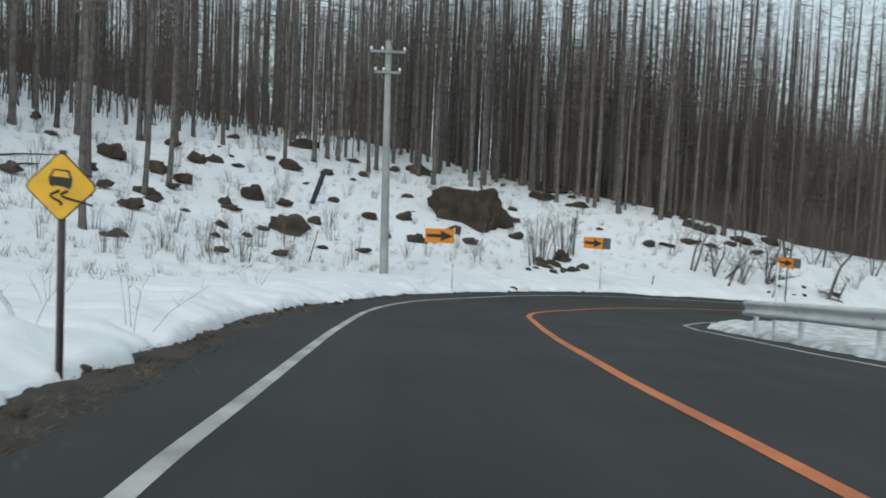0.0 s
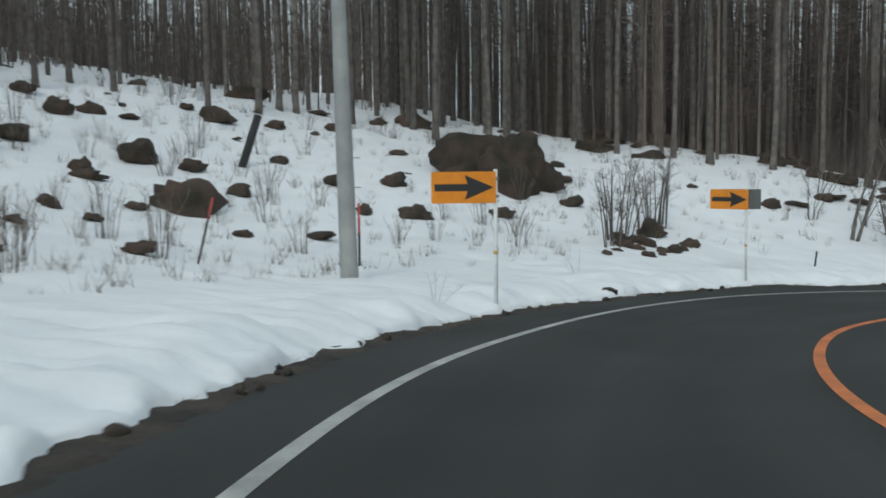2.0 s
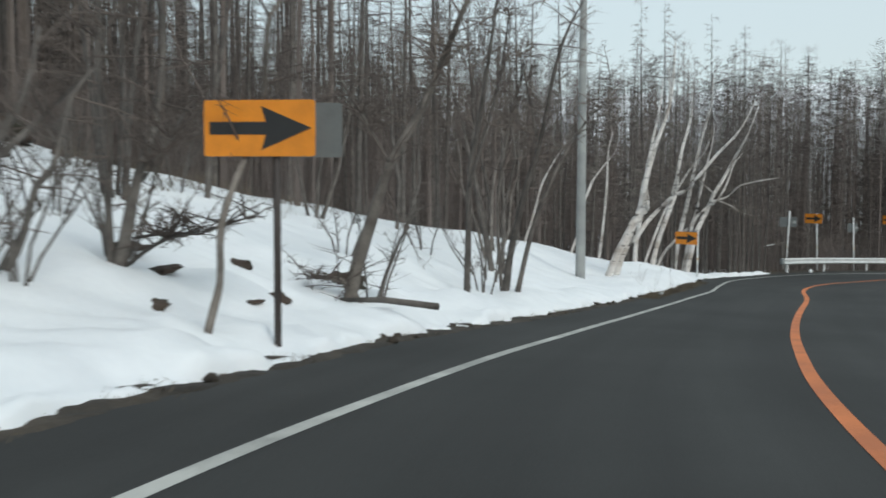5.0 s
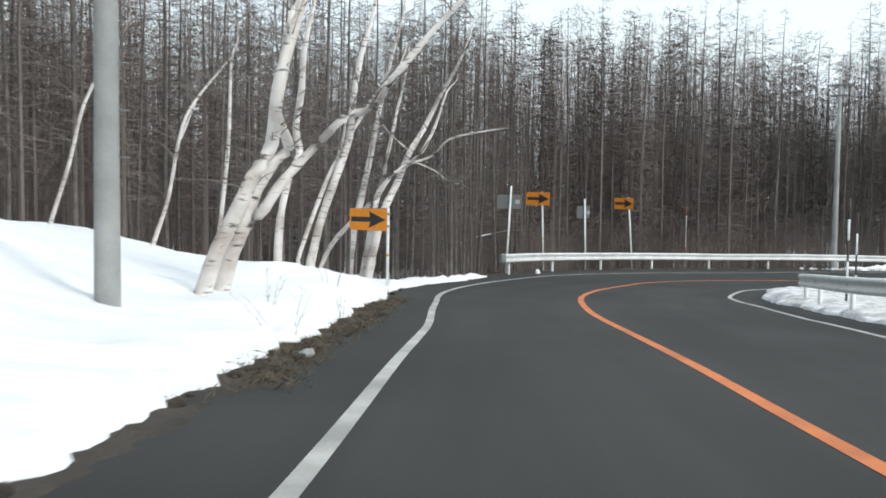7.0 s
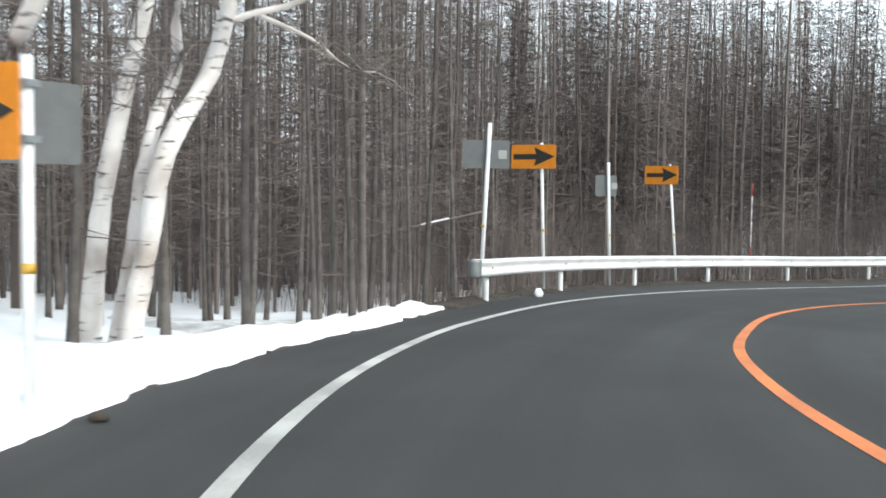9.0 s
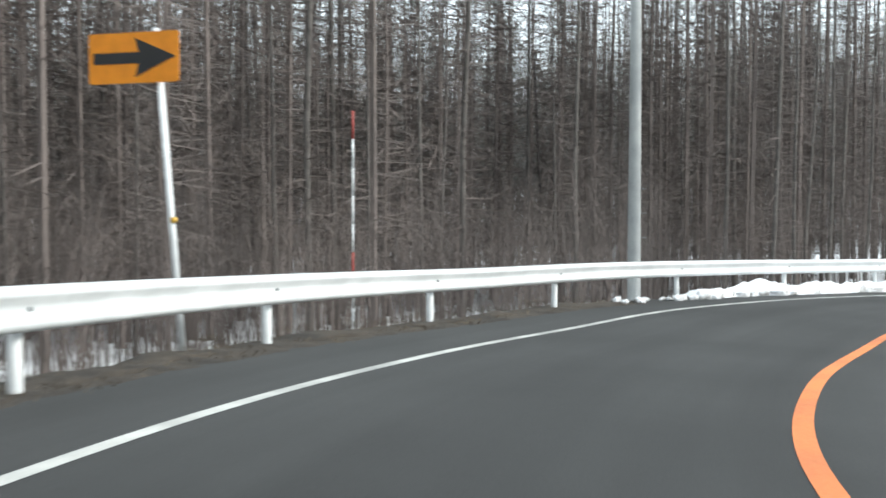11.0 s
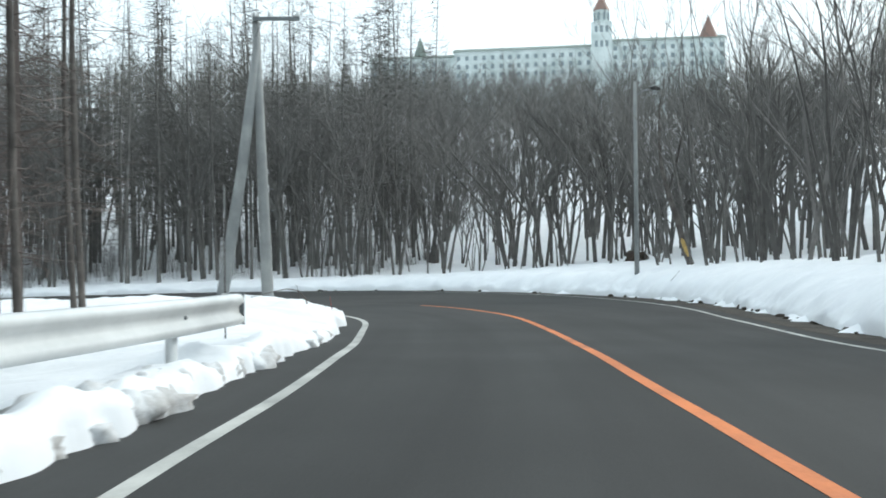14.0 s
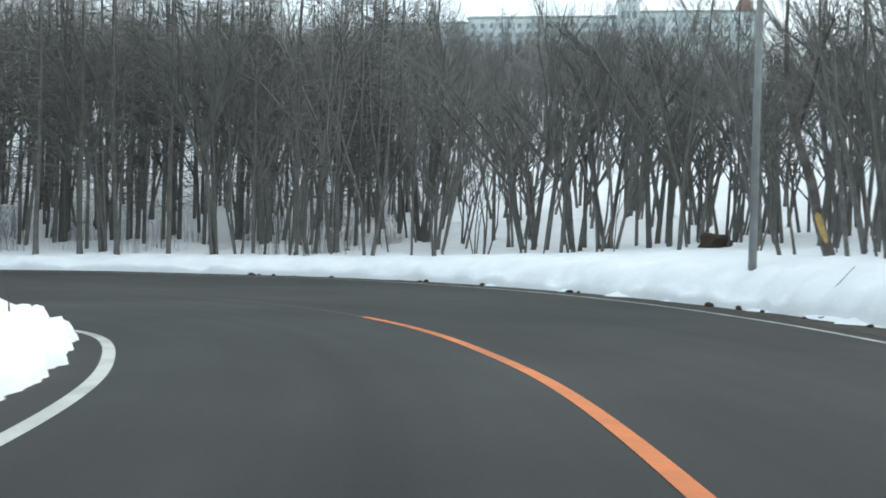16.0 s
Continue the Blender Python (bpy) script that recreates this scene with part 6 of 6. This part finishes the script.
snow_marker((80.5, 50.2), 2.9, 0.03, (WHITE_STEEL, BROWN_STEEL, WHITE_STEEL, BROWN_STEEL), "brown and white banded snow pole")
e = holder("bamboo_pole", (82.2, 62.95, ground_at(82.2, 62.95)))
part("rod", Shape().tube([(0, 0, 1.75), (-1.4, 1.6, 1.35), (-3.6, 3.9, 0.8)], [0.018, 0.016, 0.012], 8), PALE_BARK, e)
part("ribbon", Shape().tube([(-0.5, 0.57, 1.62), (-0.9, 1.03, 1.5)], [0.019, 0.019], 8), WHITE_STEEL, e, "pale wrapping")
tagged(e, "long thin pole tied to a sign post, drooping into the wood", "pole")


# ---------------------------------------------------------------- broken snow and clods along the road
def lump(rng, w, h, mat, name):
    bm = bmesh.new()
    bmesh.ops.create_icosphere(bm, subdivisions=3 if w > 0.22 else 2, radius=1.0)
    k = rng.uniform(0, 90)
    for v in bm.verts:
        p = v.co.copy()
        n = 0.9 + 0.45 * noise.noise(p * 1.4 + Vector((k, 0, 0))) + 0.55 * abs(noise.noise(p * 2.8 + Vector((0, k, 0)))) + 0.2 * noise.noise(p * 6 + Vector((0, 0, k)))
        v.co = Vector((p.x * w, p.y * w * 0.7, max(p.z, -0.5) * h)) * n
    me = bpy.data.meshes.new(name)
    bm.to_mesh(me)
    bm.free()
    me.materials.append(mat)
    me.polygons.foreach_set("use_smooth", [True] * len(me.polygons))
    return me


rng = random.Random(33)
snow_lumps = [lump(rng, rng.uniform(0.25, 0.5), rng.uniform(0.16, 0.26), OLD_SNOW, "snow_lump") for _ in range(6)]
for i in range(130):
    s = (127.5 + 25.0 * (i + rng.random()) / 130) * SC
    grow = np.interp(s / SC, [127, 131, 137, 146, 152], [0.4, 0.85, 1.3, 1.25, 0.8])
    ob = new("snow_lump", snow_lumps[i % 6])
    p = on_road(s, -float(snow_left(s)) - rng.uniform(0.0, 0.4) + (0.25 if s < 134 * SC else 0))
    k = 0.55 * grow * rng.uniform(0.45, 1.5)
    ob.matrix_basis = pose(p.x, p.y, p.z + 0.04, 0, 0, heading(s) + 90 + rng.uniform(-30, 30)) @ Matrix.Scale(k, 4)
    tagged(ob, "dirty ploughed snow lump under the guard rail", "snow", "snow lumps under the rail")
clods = [lump(rng, rng.uniform(0.10, 0.2), rng.uniform(0.06, 0.13), DIRT, "dirt_clod") for _ in range(5)]
for i in range(110):
    s = rng.uniform(4, 96) * SC
    ob = new("dirt_clod", clods[i % 5])
    p = on_road(s, -float(snow_left(s)) + rng.uniform(-0.15, 0.4))
    k = rng.uniform(0.2, 0.62)
    ob.matrix_basis = pose(p.x, p.y, p.z + 0.03, 0, 0, rng.uniform(0, 360)) @ Matrix.Scale(k, 4)
    tagged(ob, "dark dirt and ice clod at the road's edge", "clod", "clods along the verge")
for i in range(60):
    s = rng.uniform(148, 178) * SC
    ob = new("dirt_clod", clods[i % 5])
    p = on_road(s, float(snow_right(s)) + rng.uniform(-0.25, 0.25))
    k = rng.uniform(0.25, 0.8)
    ob.matrix_basis = pose(p.x, p.y, p.z + 0.02, 0, 0, rng.uniform(0, 360)) @ Matrix.Scale(k, 4)
    tagged(ob, "dark dirt and ice clod below the snow bank", "clod", "clods along the verge")
ob = new("dirt_clod", clods[0])
ob.matrix_basis = pose(11.38, 44.95, ground_at(11.38, 44.95) + 0.03) @ Matrix.Scale(1.3, 4)
tagged(ob, "large dark clod at the road's edge", "clod", "clods along the verge")
ball = new("snow_ball", lump(rng, 0.14, 0.12, SNOW, "snow_ball"))
p = on_road(109.5 * SC, -3.35 * SC)
ball.matrix_basis = pose(p.x, p.y, p.z + 0.06)
tagged(ball, "small white snow ball lying on the shoulder", "snow")


# ---------------------------------------------------------------- the long building on the hill
def hotel(at, turn):
    e = holder("hotel_building", at, turn)
    e.scale = (0.69, 0.69, 0.69)

    def wing(x0, x1, h, storeys, step, depth=14.0):
        wall = part("wall", Shape().box(x0, x1, 0, depth, -14, h), PLASTER, e, "pale plaster wall", smooth=False)
        ridge = Shape()
        ridge.v = [(x0 - .6, -.6, h), (x1 + .6, -.6, h), (x1 + .6, depth + .6, h), (x0 - .6, depth + .6, h), (x0 - .6, depth / 2, h + 2.2), (x1 + .6, depth / 2, h + 2.2)]
        ridge.f = [(0, 1, 5, 4), (2, 3, 4, 5), (0, 4, 3), (1, 2, 5), (0, 3, 2, 1)]
        part("roof", ridge, ROOF, e, "grey-green roof", smooth=False)
        for k in range(storeys):
            z = h - 2.4 - 3.0 * k
            x = x0 + step * 0.5
            while x < x1 - step * 0.3:
                win = part("window", Shape().box(x - 0.75, x + 0.75, -0.10, -0.02, z - 0.9, z + 0.9), PLASTER, e, smooth=False)
                part("pane", Shape().box(x - 0.6, x + 0.6, -0.14, -0.105, z - 0.75, z + 0.75), GLASS, win, "dark glass", smooth=False)
                x += step

    wing(-56, -26, 6.2, 3, 3.5)
    wing(-26, 22, 8.0, 3, 3.0)
    wing(28, 66, 9.5, 3, 3.2)
    tower = part("tower", Shape().box(21.5, 28.5, -2, 5, -14, 16), PLASTER, e, "pale square tower", smooth=False)
    for z in (13.6, 8.6):
        for x in (23.2, 25.0, 26.8):
            part("pane", Shape().box(x - 0.5, x + 0.5, -2.06, -1.99, z - 1.1, z + 1.1), GLASS, tower, "dark arched opening", smooth=False)
    part("belfry", Shape().tube([(25, 1.5, 16), (25, 1.5, 20.5)], [2.6, 2.6], 8), PLASTER, e, "pale belfry", smooth=False)
    for k in range(8):
        a = k * math.pi / 4 + 0.39
        x, y = 25 + 2.55 * math.cos(a), 1.5 + 2.55 * math.sin(a)
        part("opening", Shape().box(x - 0.35, x + 0.35, y - 0.35, y + 0.35, 17.0, 19.6), GLASS, e, smooth=False)
    part("spire", Shape().tube([(25, 1.5, 20.5), (25, 1.5, 21.0), (25, 1.5, 26.5)], [3.0, 2.7, 0.05], 8), TILE, e, "reddish pointed spire", smooth=False)
    part("spire", Shape().tube([(-39, 6, 8), (-39, 6, 15)], [2.4, 0.05], 4), ROOF, e, "small green pyramid spire", smooth=False)
    part("spire", Shape().tube([(61, 4, 10), (61, 4, 18)], [3.4, 0.05], 8), TILE, e, "dark pointed spire", smooth=False)
    return tagged(e, "long pale hotel with a tower above the wood", "building")


def along_view(eye, yaw, up, far):
    a, b = radians(yaw), radians(up)
    return Vector(eye) + Vector((-math.sin(a) * math.cos(b), math.cos(a) * math.cos(b), math.sin(b))) * far


spot = along_view((105.8, 36.7, -9.0), -156.2, 11.1, 250)
hotel((spot.x, spot.y, spot.z - 5), -160)
